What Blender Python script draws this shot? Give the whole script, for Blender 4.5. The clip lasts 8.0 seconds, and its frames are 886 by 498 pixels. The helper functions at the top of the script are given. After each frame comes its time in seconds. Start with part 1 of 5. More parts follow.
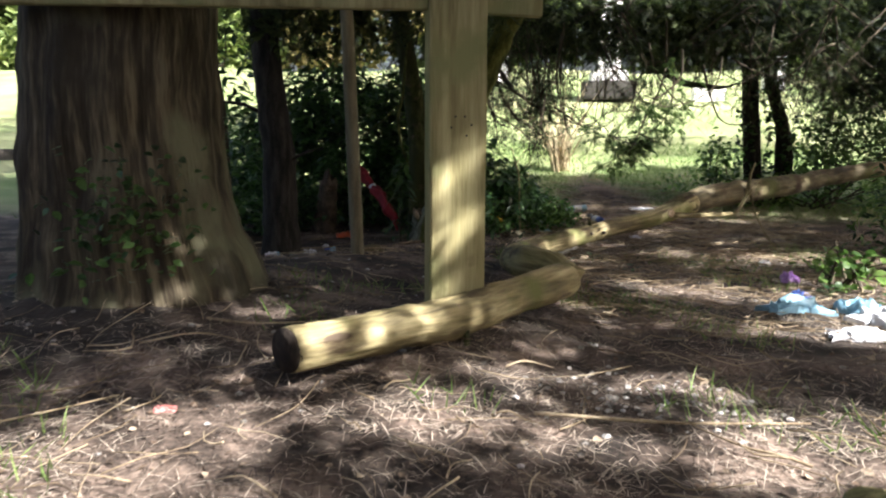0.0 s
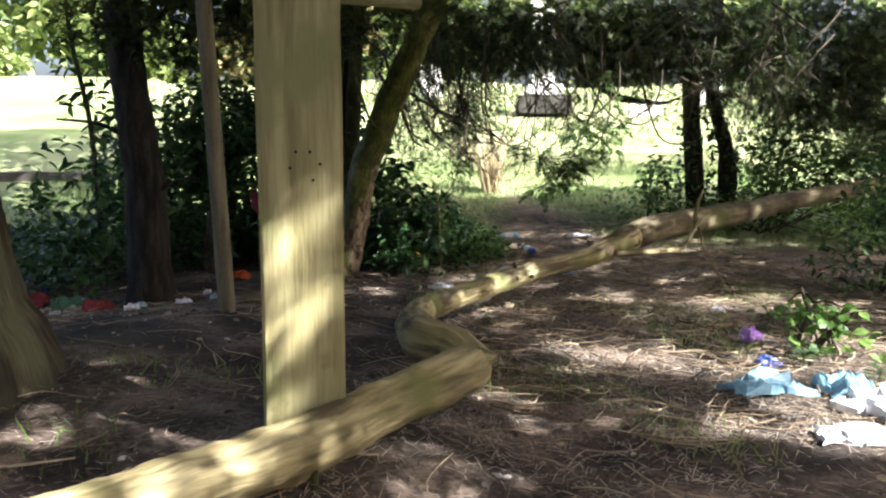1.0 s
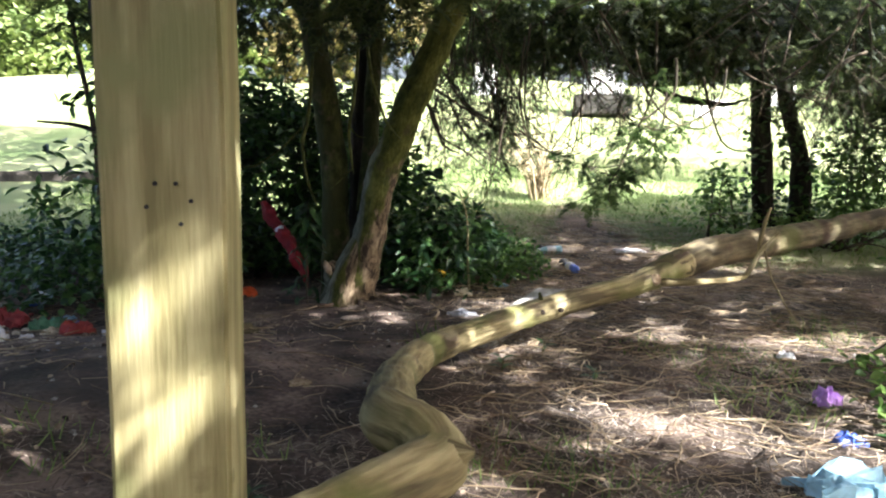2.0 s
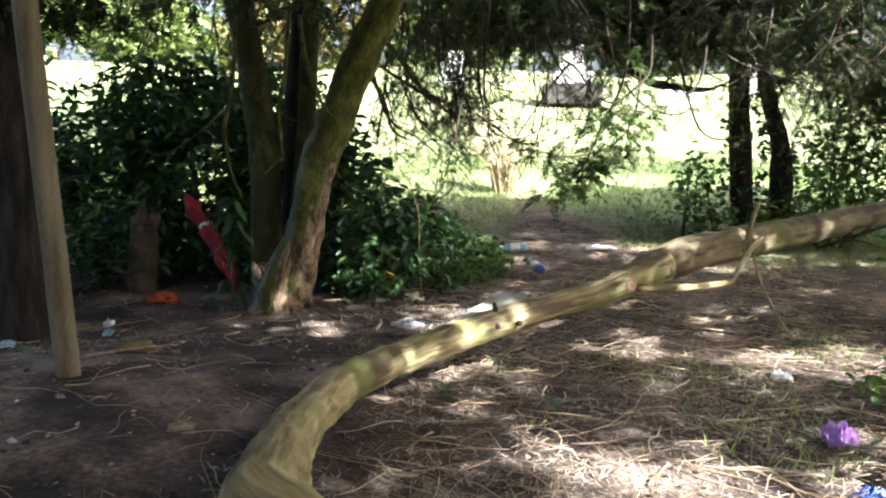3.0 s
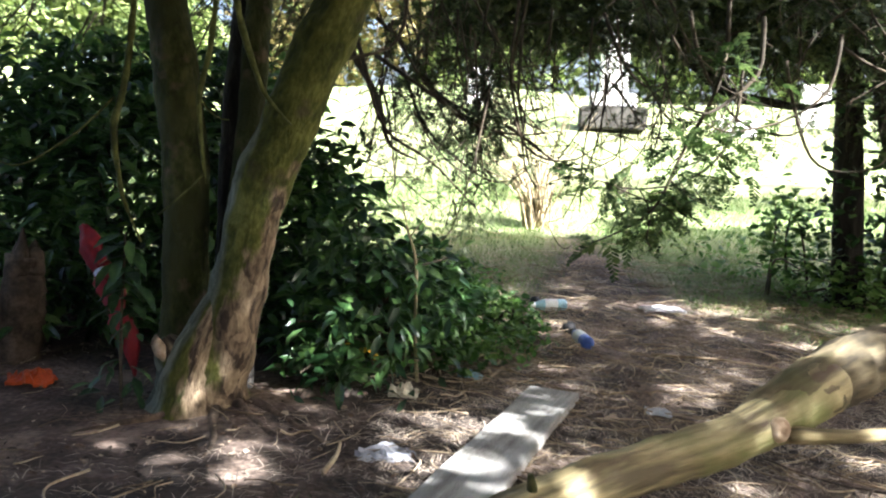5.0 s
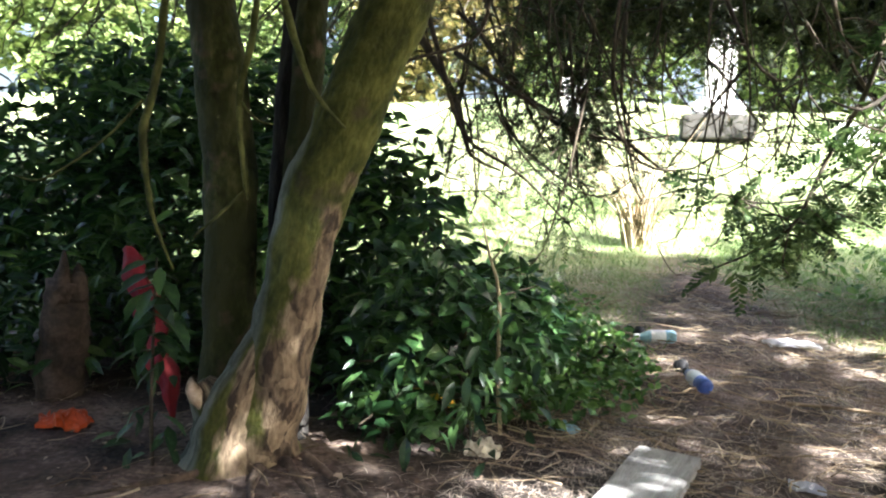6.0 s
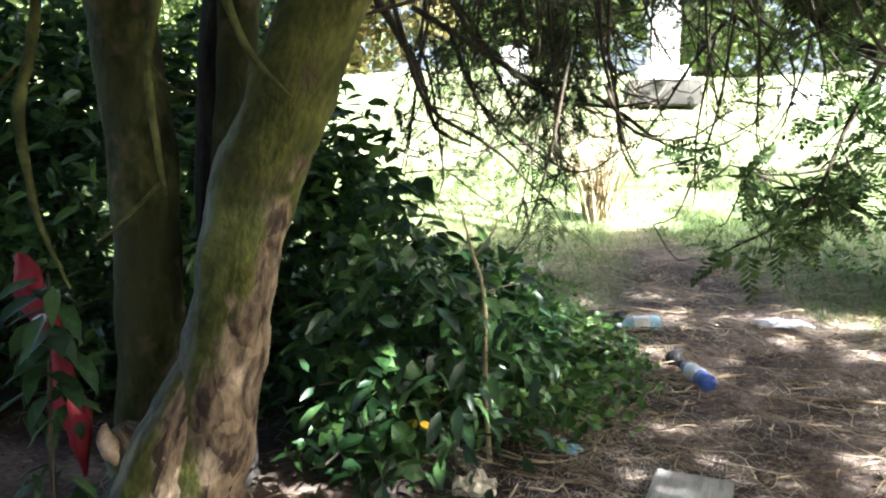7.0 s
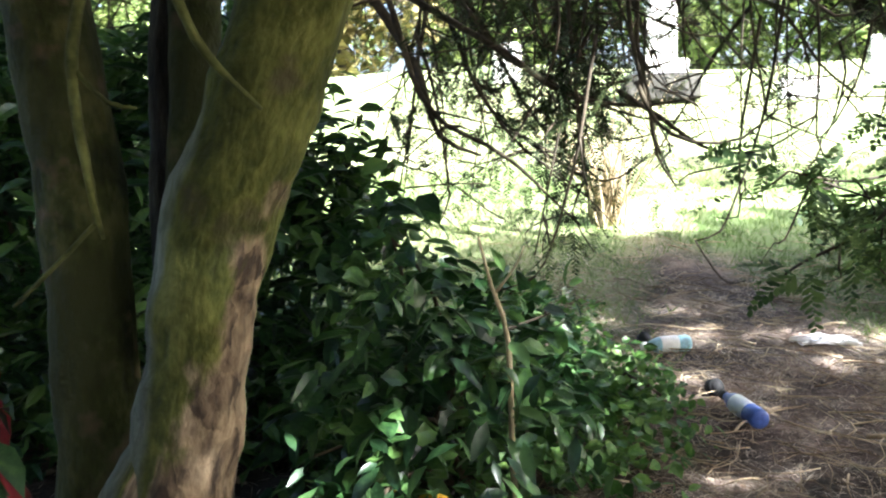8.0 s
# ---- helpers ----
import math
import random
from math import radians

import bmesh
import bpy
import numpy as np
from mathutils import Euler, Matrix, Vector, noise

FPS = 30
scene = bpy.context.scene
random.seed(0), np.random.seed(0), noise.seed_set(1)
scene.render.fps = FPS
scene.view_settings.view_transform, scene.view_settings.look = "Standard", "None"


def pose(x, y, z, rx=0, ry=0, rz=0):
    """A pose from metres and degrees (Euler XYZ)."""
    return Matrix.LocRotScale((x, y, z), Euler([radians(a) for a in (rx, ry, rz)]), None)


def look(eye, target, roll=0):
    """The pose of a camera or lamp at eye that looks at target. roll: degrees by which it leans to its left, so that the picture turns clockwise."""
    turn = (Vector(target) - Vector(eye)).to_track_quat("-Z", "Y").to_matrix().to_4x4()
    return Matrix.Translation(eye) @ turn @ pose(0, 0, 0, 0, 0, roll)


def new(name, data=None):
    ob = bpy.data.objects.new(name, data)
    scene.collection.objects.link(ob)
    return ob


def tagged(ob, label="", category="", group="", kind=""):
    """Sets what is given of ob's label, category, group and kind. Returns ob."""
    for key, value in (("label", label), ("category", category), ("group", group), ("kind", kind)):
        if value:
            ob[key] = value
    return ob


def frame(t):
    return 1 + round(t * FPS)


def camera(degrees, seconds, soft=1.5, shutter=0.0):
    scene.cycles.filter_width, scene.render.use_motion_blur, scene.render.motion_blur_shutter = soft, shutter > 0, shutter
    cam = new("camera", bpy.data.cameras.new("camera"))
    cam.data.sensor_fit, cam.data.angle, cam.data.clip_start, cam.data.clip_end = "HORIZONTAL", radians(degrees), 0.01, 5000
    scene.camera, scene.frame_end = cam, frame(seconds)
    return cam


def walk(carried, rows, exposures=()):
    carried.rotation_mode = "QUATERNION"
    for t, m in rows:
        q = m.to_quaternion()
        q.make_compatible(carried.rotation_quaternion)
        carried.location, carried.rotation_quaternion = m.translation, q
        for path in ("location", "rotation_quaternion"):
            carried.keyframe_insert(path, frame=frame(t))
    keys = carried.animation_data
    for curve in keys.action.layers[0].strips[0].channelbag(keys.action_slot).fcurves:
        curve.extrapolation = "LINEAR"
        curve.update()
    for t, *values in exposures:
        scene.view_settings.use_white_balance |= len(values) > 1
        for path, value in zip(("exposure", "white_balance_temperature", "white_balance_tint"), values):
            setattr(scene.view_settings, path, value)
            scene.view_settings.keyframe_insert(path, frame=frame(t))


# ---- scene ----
cam = camera(60.2, 8.0, soft=2.1, shutter=0.15)
EXPOSURES = [(0.0, 1.92, 6250, 14), (1.2, 2.42, 6150, 14), (2.5, 2.78, 6100, 14), (4.5, 2.85, 6000, 14), (5.8, 3.24, 5950, 13), (8.0, 3.34, 5850, 11)]
PATH = [
    (0, (0.123, 0.393, 0.928), (0.088, 2.374, 0.657), 0.3),
    (0.5, (0.211, 0.88, 0.955), (0.281, 2.867, 0.734), -0.1),
    (1, (0.374, 1.308, 1.017), (0.488, 3.291, 0.779), 0.1),
    (1.5, (0.535, 1.651, 1.068), (0.355, 3.622, 0.786), 0.7),
    (1.7, (0.574, 1.772, 1.094), (0.533, 3.756, 0.848), 0.6),
    (2.8, (0.789, 2.42, 1.039), (0.724, 4.404, 0.797), 0.8),
    (3, (0.777, 2.558, 1.049), (0.807, 4.541, 0.788), 0.8),
    (3.5, (0.816, 2.917, 1.058), (0.769, 4.895, 0.765), 2.1),
    (4, (0.843, 3.358, 1.083), (0.731, 5.336, 0.812), 1.2),
    (4.5, (0.843, 3.738, 1.087), (0.975, 5.711, 0.792), 0.9),
    (4.7, (0.857, 3.907, 1.063), (0.89, 5.891, 0.809), 2.3),
    (5.8, (0.865, 4.548, 1.024), (0.7, 6.535, 0.86), 1.9),
    (6, (0.865, 4.651, 1.031), (0.588, 6.624, 0.862), 2.2),
    (6.5, (0.789, 4.889, 1.027), (0.538, 6.867, 0.872), 0.9),
    (7, (0.698, 5.129, 1.049), (0.582, 7.112, 0.815), 0.5),
    (7.5, (0.682, 5.35, 1.109), (0.42, 7.313, 0.825), 1.1),
    (8, (0.626, 5.537, 1.092), (0.527, 7.52, 0.857), -1.1),
]
walk(cam, [(t, look(eye, target, roll)) for t, eye, target, roll in PATH], EXPOSURES)

# ---- light ----
SUN_AZ, SUN_EL = radians(120), radians(42)          # clockwise from +y; height
S = Vector((math.sin(SUN_AZ) * math.cos(SUN_EL), math.cos(SUN_AZ) * math.cos(SUN_EL), math.sin(SUN_EL)))
world = bpy.data.worlds.new("sky")
scene.world = world
world.use_nodes = True
wn = world.node_tree
sky = wn.nodes.new("ShaderNodeTexSky")
sky.sky_type, sky.sun_disc = "NISHITA", False
sky.sun_elevation, sky.sun_rotation, sky.dust_density = SUN_EL, SUN_AZ, 9.0
wn.links.new(sky.outputs[0], wn.nodes["Background"].inputs[0])
wn.nodes["Background"].inputs[1].default_value = 0.11
sun = new("sun", bpy.data.lights.new("sun", "SUN"))
sun.data.energy, sun.data.angle, sun.data.color = 5.0, radians(0.6), (1.0, 0.97, 0.92)
sun.matrix_world = look(S * 40, (0, 0, 0))


# ---- materials ----
def mat(name, colors, scale=6.0, rough=0.8, stretch=(1, 1, 1), bump=0.3, detail=6.0, fine=60.0, metal=0.0, random_amount=0.0,
        island=False, translucent=0.0, spec=0.4, wear=None, moss=None, along=False):
    """Two scales of noise through a colour ramp; optional tint by piece, translucency, worn patches and moss."""
    m = bpy.data.materials.new(name)
    m.use_nodes = True
    nt = m.node_tree
    n, l = nt.nodes, nt.links
    bsdf = n["Principled BSDF"]
    if along:                                       # across and along a stem
        source = n.new("ShaderNodeAttribute")
        source.attribute_name = "grain"
        where = source.outputs["Vector"]
    else:
        where = n.new("ShaderNodeTexCoord").outputs["Object"]
    mp = n.new("ShaderNodeMapping")
    mp.inputs["Scale"].default_value = stretch
    l.new(where, mp.inputs[0])
    big = n.new("ShaderNodeTexNoise")
    big.inputs["Scale"].default_value, big.inputs["Detail"].default_value = scale, detail
    l.new(mp.outputs[0], big.inputs["Vector"])
    small = n.new("ShaderNodeTexNoise")
    small.inputs["Scale"].default_value, small.inputs["Detail"].default_value = fine, 4.0
    l.new(mp.outputs[0], small.inputs["Vector"])
    mix = n.new("ShaderNodeMath")
    mix.operation = "MULTIPLY_ADD"
    l.new(small.outputs[0], mix.inputs[0])
    mix.inputs[1].default_value = 0.45
    l.new(big.outputs[0], mix.inputs[2])
    value = mix.outputs[0]
    if random_amount:
        src = n.new("ShaderNodeNewGeometry").outputs["Random Per Island"] if island else n.new("ShaderNodeObjectInfo").outputs["Random"]
        add = n.new("ShaderNodeMath")
        add.operation = "MULTIPLY_ADD"
        l.new(src, add.inputs[0])
        add.inputs[1].default_value = random_amount
        l.new(value, add.inputs[2])
        sub = n.new("ShaderNodeMath")
        sub.operation = "SUBTRACT"
        l.new(add.outputs[0], sub.inputs[0])
        sub.inputs[1].default_value = random_amount / 2
        value = sub.outputs[0]
    ramp = n.new("ShaderNodeValToRGB")
    while len(ramp.color_ramp.elements) < len(colors):
        ramp.color_ramp.elements.new(0.5)
    for k, c in enumerate(colors):
        ramp.color_ramp.elements[k].position = 0.56 + 0.34 * k / max(1, len(colors) - 1)
        ramp.color_ramp.elements[k].color = (*c, 1)
    l.new(value, ramp.inputs[0])
    colour = ramp.outputs[0]
    for extra, sc in ((wear, 2.3), (moss, 3.1)):
        if extra:
            w = n.new("ShaderNodeTexNoise")
            w.inputs["Scale"].default_value, w.inputs["Detail"].default_value = extra[1] if len(extra) > 1 else sc, 8.0
            if len(extra) > 3:
                mp2 = n.new("ShaderNodeMapping")
                mp2.inputs["Scale"].default_value = extra[3]
                l.new(where, mp2.inputs[0])
                l.new(mp2.outputs[0], w.inputs["Vector"])
            else:
                l.new(where, w.inputs["Vector"])
            r2 = n.new("ShaderNodeValToRGB")
            r2.color_ramp.elements[0].position, r2.color_ramp.elements[1].position = (extra[2] if len(extra) > 2 else 0.52), (extra[2] if len(extra) > 2 else 0.52) + 0.12
            l.new(w.outputs[0], r2.inputs[0])
            mx = n.new("ShaderNodeMixRGB")
            l.new(r2.outputs[0], mx.inputs[0])
            l.new(colour, mx.inputs[1])
            mx.inputs[2].default_value = (*extra[0], 1)
            colour = mx.outputs[0]
    l.new(colour, bsdf.inputs["Base Color"])
    bsdf.inputs["Roughness"].default_value, bsdf.inputs["Metallic"].default_value = rough, metal
    bsdf.inputs["Specular IOR Level"].default_value = spec
    if bump:
        b = n.new("ShaderNodeBump")
        b.inputs["Strength"].default_value, b.inputs["Distance"].default_value = bump, 0.02
        l.new(mix.outputs[0], b.inputs["Height"])
        l.new(b.outputs[0], bsdf.inputs["Normal"])
    if translucent:
        tr = n.new("ShaderNodeBsdfTranslucent")
        l.new(colour, tr.inputs[0])
        ms = n.new("ShaderNodeMixShader")
        ms.inputs[0].default_value = translucent
        l.new(bsdf.outputs[0], ms.inputs[1])
        l.new(tr.outputs[0], ms.inputs[2])
        l.new(ms.outputs[0], n["Material Output"].inputs[0])
    return m


M_BARK_BIG = mat("fibrous_bark", [(0.024, 0.018, 0.011), (0.064, 0.050, 0.030), (0.165, 0.138, 0.085)], 7, 0.95, (4.5, 4.5, 0.45), 1.0, fine=26, wear=((0.175, 0.17, 0.10), 4.5, 0.535, (1, 1, 0.4)), moss=((0.03, 0.024, 0.016), 1.9, 0.56), along=True)
# mossy bark with the left stem's shade put into its darker colours
M_BARK = mat("shaded_stem_bark", [(0.020, 0.025, 0.005), (0.046, 0.054, 0.011), (0.10, 0.103, 0.03)], 13, 0.9, (1.1, 1.1, 0.6), 1.0, fine=55, wear=((0.14, 0.10, 0.055), 11.0, 0.56), moss=((0.045, 0.05, 0.014), 3.0, 0.46))
M_PEELING = mat("mossy_peeling_bark", [(0.035, 0.042, 0.006), (0.088, 0.098, 0.016), (0.17, 0.172, 0.04)], 11, 0.92, (1.2, 1.2, 0.55), 1.0, fine=60, wear=((0.07, 0.055, 0.025), 8.0, 0.6), along=True)


def stripped(material, colours, side, face, rise, lo, hi, flakes, blot=0.16):
    """Lays bare wood or lichen down one side of a stem: ragged at its border, fading upwards, with flakes of its own."""
    nt = material.node_tree
    bs = nt.nodes["Principled BSDF"]
    old = bs.inputs["Base Color"].links[0].from_socket

    def math_node(op, a, b):
        k = nt.nodes.new("ShaderNodeMath")
        k.operation = op
        for q, value in enumerate((a, b)):
            if isinstance(value, (int, float)):
                k.inputs[q].default_value = value
            else:
                nt.links.new(value, k.inputs[q])
        return k.outputs[0]

    src = nt.nodes.new("ShaderNodeAttribute")
    src.attribute_name = "grain"
    sep = nt.nodes.new("ShaderNodeSeparateXYZ")
    nt.links.new(src.outputs["Vector"], sep.inputs[0])
    noi = nt.nodes.new("ShaderNodeTexNoise")
    noi.inputs["Scale"].default_value, noi.inputs["Detail"].default_value = 7.0, 9
    mp = nt.nodes.new("ShaderNodeMapping")
    mp.inputs["Scale"].default_value = (1.6, 1.6, 0.7)
    nt.links.new(src.outputs["Vector"], mp.inputs[0])
    nt.links.new(mp.outputs[0], noi.inputs["Vector"])
    v = math_node("ADD", math_node("MULTIPLY", sep.outputs["Y"], side), math_node("MULTIPLY", sep.outputs["X"], face))
    v = math_node("ADD", v, math_node("MULTIPLY", math_node("SUBTRACT", noi.outputs[0], 0.5), blot))
    v = math_node("SUBTRACT", v, math_node("MULTIPLY", math_node("MAXIMUM", math_node("SUBTRACT", sep.outputs["Z"], 0.65), 0.0), rise))
    mr = nt.nodes.new("ShaderNodeMapRange")
    mr.inputs["From Min"].default_value, mr.inputs["From Max"].default_value = lo, hi
    nt.links.new(v, mr.inputs["Value"])
    vor = nt.nodes.new("ShaderNodeTexVoronoi")
    vor.inputs["Scale"].default_value = flakes
    mp2 = nt.nodes.new("ShaderNodeMapping")
    mp2.inputs["Scale"].default_value = (1, 1, 0.38)
    warp = nt.nodes.new("ShaderNodeVectorMath")
    warp.operation = "MULTIPLY_ADD"
    nt.links.new(noi.outputs["Color"], warp.inputs[0])
    warp.inputs[1].default_value = (0.09, 0.09, 0.2)
    nt.links.new(src.outputs["Vector"], warp.inputs[2])
    nt.links.new(warp.outputs[0], mp2.inputs[0])
    nt.links.new(mp2.outputs[0], vor.inputs["Vector"])
    grain = nt.nodes.new("ShaderNodeTexNoise")
    grain.inputs["Scale"].default_value, grain.inputs["Detail"].default_value = 34, 9
    nt.links.new(mp2.outputs[0], grain.inputs["Vector"])
    sepc = nt.nodes.new("ShaderNodeSeparateXYZ")
    nt.links.new(vor.outputs["Color"], sepc.inputs[0])
    tone = math_node("ADD", math_node("MULTIPLY", sepc.outputs["X"], 0.24), math_node("MULTIPLY", grain.outputs[0], 0.8))
    ramp = nt.nodes.new("ShaderNodeValToRGB")
    ramp.color_ramp.elements.new(0.5)
    for k, c in enumerate(colours):
        ramp.color_ramp.elements[k].position = 0.40 + 0.13 * k
        ramp.color_ramp.elements[k].color = (*c, 1)
    nt.links.new(tone, ramp.inputs[0])
    mx = nt.nodes.new("ShaderNodeMixRGB")
    nt.links.new(mr.outputs[0], mx.inputs[0])
    nt.links.new(old, mx.inputs[1])
    nt.links.new(ramp.outputs[0], mx.inputs[2])
    nt.links.new(mx.outputs[0], bs.inputs["Base Color"])


# bare tan wood low on the sunny side, grey lichen down the other side
stripped(M_PEELING, [(0.05, 0.034, 0.022), (0.19, 0.14, 0.085), (0.34, 0.26, 0.16)], 1.0, 0.5, 0.14, 0.03, 0.05, 30, 0.24)
stripped(M_PEELING, [(0.10, 0.11, 0.075), (0.17, 0.185, 0.13), (0.25, 0.265, 0.20)], -1.0, -0.15, 0.06, 0.02, 0.045, 16, 0.08)
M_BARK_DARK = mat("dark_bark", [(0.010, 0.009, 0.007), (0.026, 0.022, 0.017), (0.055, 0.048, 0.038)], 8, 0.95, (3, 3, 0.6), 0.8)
M_TWIG = mat("twig_bark", [(0.032, 0.026, 0.016), (0.066, 0.053, 0.034), (0.115, 0.092, 0.057)], 9, 0.9, bump=0.2)
M_VINE = mat("mossy_vine", [(0.04, 0.046, 0.010), (0.08, 0.09, 0.02), (0.15, 0.16, 0.045)], 12, 0.9, bump=0.3)
M_LOG = mat("peeled_log", [(0.10, 0.08, 0.038), (0.29, 0.24, 0.115), (0.50, 0.425, 0.225)], 7, 0.72, (2.2, 2.2, 0.3), 1.0, fine=24, wear=((0.085, 0.058, 0.032), 7.0, 0.55, (1.8, 1.8, 0.45)), moss=((0.15, 0.155, 0.045), 3.0, 0.51), along=True)
M_LOGBARK = mat("log_bark", [(0.05, 0.04, 0.022), (0.13, 0.105, 0.055), (0.25, 0.20, 0.11)], 7, 0.85, (2.0, 2.0, 0.4), 0.8, fine=26, wear=((0.07, 0.045, 0.028), 5.0, 0.55), moss=((0.11, 0.115, 0.035), 2.6, 0.49), along=True)
M_ROOT = mat("brown_root", [(0.04, 0.03, 0.02), (0.085, 0.062, 0.042), (0.15, 0.11, 0.075)], 12, 0.9, bump=0.5)
M_DRY = mat("pale_dry_stem", [(0.30, 0.24, 0.14), (0.46, 0.38, 0.23), (0.60, 0.52, 0.34)], 5, 0.8, bump=0.1, random_amount=0.3)
# the log's unlit end: its shade is put into this near-black brown
M_CUT = mat("shade_dark_wood", [(0.012, 0.009, 0.007), (0.028, 0.02, 0.014), (0.055, 0.04, 0.028)], 14, 0.95)
M_PALE = mat("pale_broken_wood", [(0.26, 0.18, 0.11), (0.42, 0.32, 0.21), (0.58, 0.47, 0.34)], 16, 0.85)
M_POST = mat("treated_timber", [(0.23, 0.20, 0.085), (0.34, 0.30, 0.14), (0.44, 0.39, 0.20)], 2.5, 0.75, (9, 9, 0.6), 0.25, fine=16, random_amount=0.1, wear=((0.25, 0.25, 0.105), 4.0, 0.5), moss=((0.17, 0.14, 0.06), 8.0, 0.63))
M_GREYWOOD = mat("weathered_board", [(0.18, 0.17, 0.15), (0.30, 0.29, 0.26), (0.42, 0.41, 0.37)], 4, 0.85, (6, 0.6, 6), 0.3, random_amount=0.15)
M_POLE = mat("round_pole_wood", [(0.13, 0.11, 0.07), (0.22, 0.19, 0.12), (0.30, 0.26, 0.17)], 4, 0.85, (5, 5, 0.5), 0.3)
M_LAUREL = mat("laurel_leaf", [(0.018, 0.05, 0.016), (0.05, 0.12, 0.032), (0.12, 0.225, 0.06)], 3, 0.3, bump=0.05, random_amount=0.45, island=True, translucent=0.35, spec=0.5)
M_LAUREL_ONE = mat("laurel_leaf_single", [(0.016, 0.045, 0.015), (0.035, 0.085, 0.03), (0.085, 0.165, 0.05)], 3, 0.36, bump=0.05, random_amount=0.4, translucent=0.25, spec=0.5)
M_COVER = mat("low_green_leaf", [(0.03, 0.08, 0.015), (0.07, 0.16, 0.03), (0.15, 0.26, 0.06)], 3, 0.45, bump=0.05, random_amount=0.35, island=True, translucent=0.35)
M_SPRAY = mat("green_spray", [(0.025, 0.055, 0.014), (0.06, 0.11, 0.028), (0.12, 0.18, 0.05)], 3, 0.6, bump=0.0, random_amount=0.35, island=True, translucent=0.35)
M_NEEDLE = mat("conifer_spray", [(0.016, 0.029, 0.009), (0.04, 0.062, 0.019), (0.095, 0.122, 0.037)], 3, 0.6, bump=0.0, random_amount=0.35, island=True, translucent=0.3)
# brighter copy of the leaf green: sunlight is put into its colour
M_LIT_LEAF = mat("lit_green_leaf", [(0.045, 0.10, 0.02), (0.11, 0.21, 0.045), (0.21, 0.33, 0.09)], 3, 0.4, bump=0.05, random_amount=0.4, island=True, translucent=0.55)
M_CANOPY = mat("added_shade_leaf", [(0.015, 0.03, 0.01), (0.035, 0.06, 0.02), (0.07, 0.10, 0.03)], 3, 0.7, bump=0.0, random_amount=0.3, island=True, translucent=0.15)
M_FAR = mat("far_leaf", [(0.07, 0.11, 0.03), (0.15, 0.21, 0.06), (0.27, 0.33, 0.12)], 0.6, 0.7, bump=0.0, random_amount=0.4, island=True, translucent=0.3)
M_RUST = mat("tan_leaf", [(0.07, 0.06, 0.02), (0.17, 0.14, 0.05), (0.32, 0.28, 0.12)], 0.6, 0.7, bump=0.0, random_amount=0.4, island=True, translucent=0.3)
M_GRASS = mat("grass_blade", [(0.08, 0.14, 0.03), (0.14, 0.23, 0.055), (0.24, 0.32, 0.10)], 1.5, 0.6, bump=0.0, random_amount=0.3, island=True, translucent=0.35)
M_LITTER = mat("dry_needles", [(0.05, 0.038, 0.029), (0.17, 0.13, 0.098), (0.52, 0.44, 0.345)], 2.0, 0.85, bump=0.0, random_amount=0.55, island=True)
M_DEADLEAF = mat("dead_leaf", [(0.03, 0.022, 0.015), (0.15, 0.10, 0.065), (0.45, 0.36, 0.25)], 4, 0.8, bump=0.1, random_amount=0.5, island=True, translucent=0.15)
M_PEBBLE = mat("pebble", [(0.15, 0.14, 0.12), (0.35, 0.33, 0.30), (0.55, 0.53, 0.5)], 8, 0.85, bump=0.2, random_amount=0.4, island=True)
M_STRAW = mat("dry_stem", [(0.14, 0.10, 0.06), (0.30, 0.23, 0.14), (0.50, 0.41, 0.27)], 5, 0.8, bump=0.1, random_amount=0.3, island=True)
# grey stone, with the plinth's shaded face put into the colour as near-black
M_STONE = mat("shade_dark_stone", [(0.03, 0.028, 0.025), (0.055, 0.052, 0.047), (0.09, 0.086, 0.078)], 3, 0.9, bump=0.3)
M_MARBLE = mat("white_marble", [(0.62, 0.62, 0.6), (0.74, 0.74, 0.72), (0.82, 0.82, 0.8)], 2, 0.6, bump=0.1)
M_KERB = mat("dark_kerb", [(0.05, 0.042, 0.035), (0.09, 0.08, 0.065), (0.15, 0.13, 0.11)], 5, 0.95, bump=0.4)


def plastic(name, c, rough=0.4, v=0.25):
    return mat(name, [tuple(k * (1 - v) for k in c), c, tuple(min(0.9, k * (1 + v)) for k in c)], 14, rough, bump=0.1, spec=0.5)


M_RED, M_BLUE, M_SKYBLUE, M_WHITE = plastic("red_plastic", (0.26, 0.009, 0.014), 0.7), plastic("blue_print", (0.06, 0.12, 0.42)), plastic("pale_blue_film", (0.28, 0.5, 0.62)), plastic("white_film", (0.72, 0.73, 0.75), v=0.12)
M_FOIL = plastic("silver_foil", (0.38, 0.40, 0.43), 0.3)
M_BLACK, M_PURPLE, M_ORANGE, M_PINK = plastic("black_plastic", (0.008, 0.008, 0.009), 0.75), plastic("purple_foil", (0.45, 0.24, 0.60)), plastic("orange_film", (0.55, 0.09, 0.018)), plastic("pink_card", (0.72, 0.28, 0.25), 0.7)
M_CREAM, M_YELLOW, M_DARKRED, M_GREENP = plastic("cream_paper", (0.6, 0.55, 0.42), 0.7), plastic("yellow_leaf", (0.8, 0.45, 0.03), 0.5), plastic("dull_red_cloth", (0.22, 0.03, 0.03), 0.8), plastic("dull_green_film", (0.05, 0.16, 0.09))


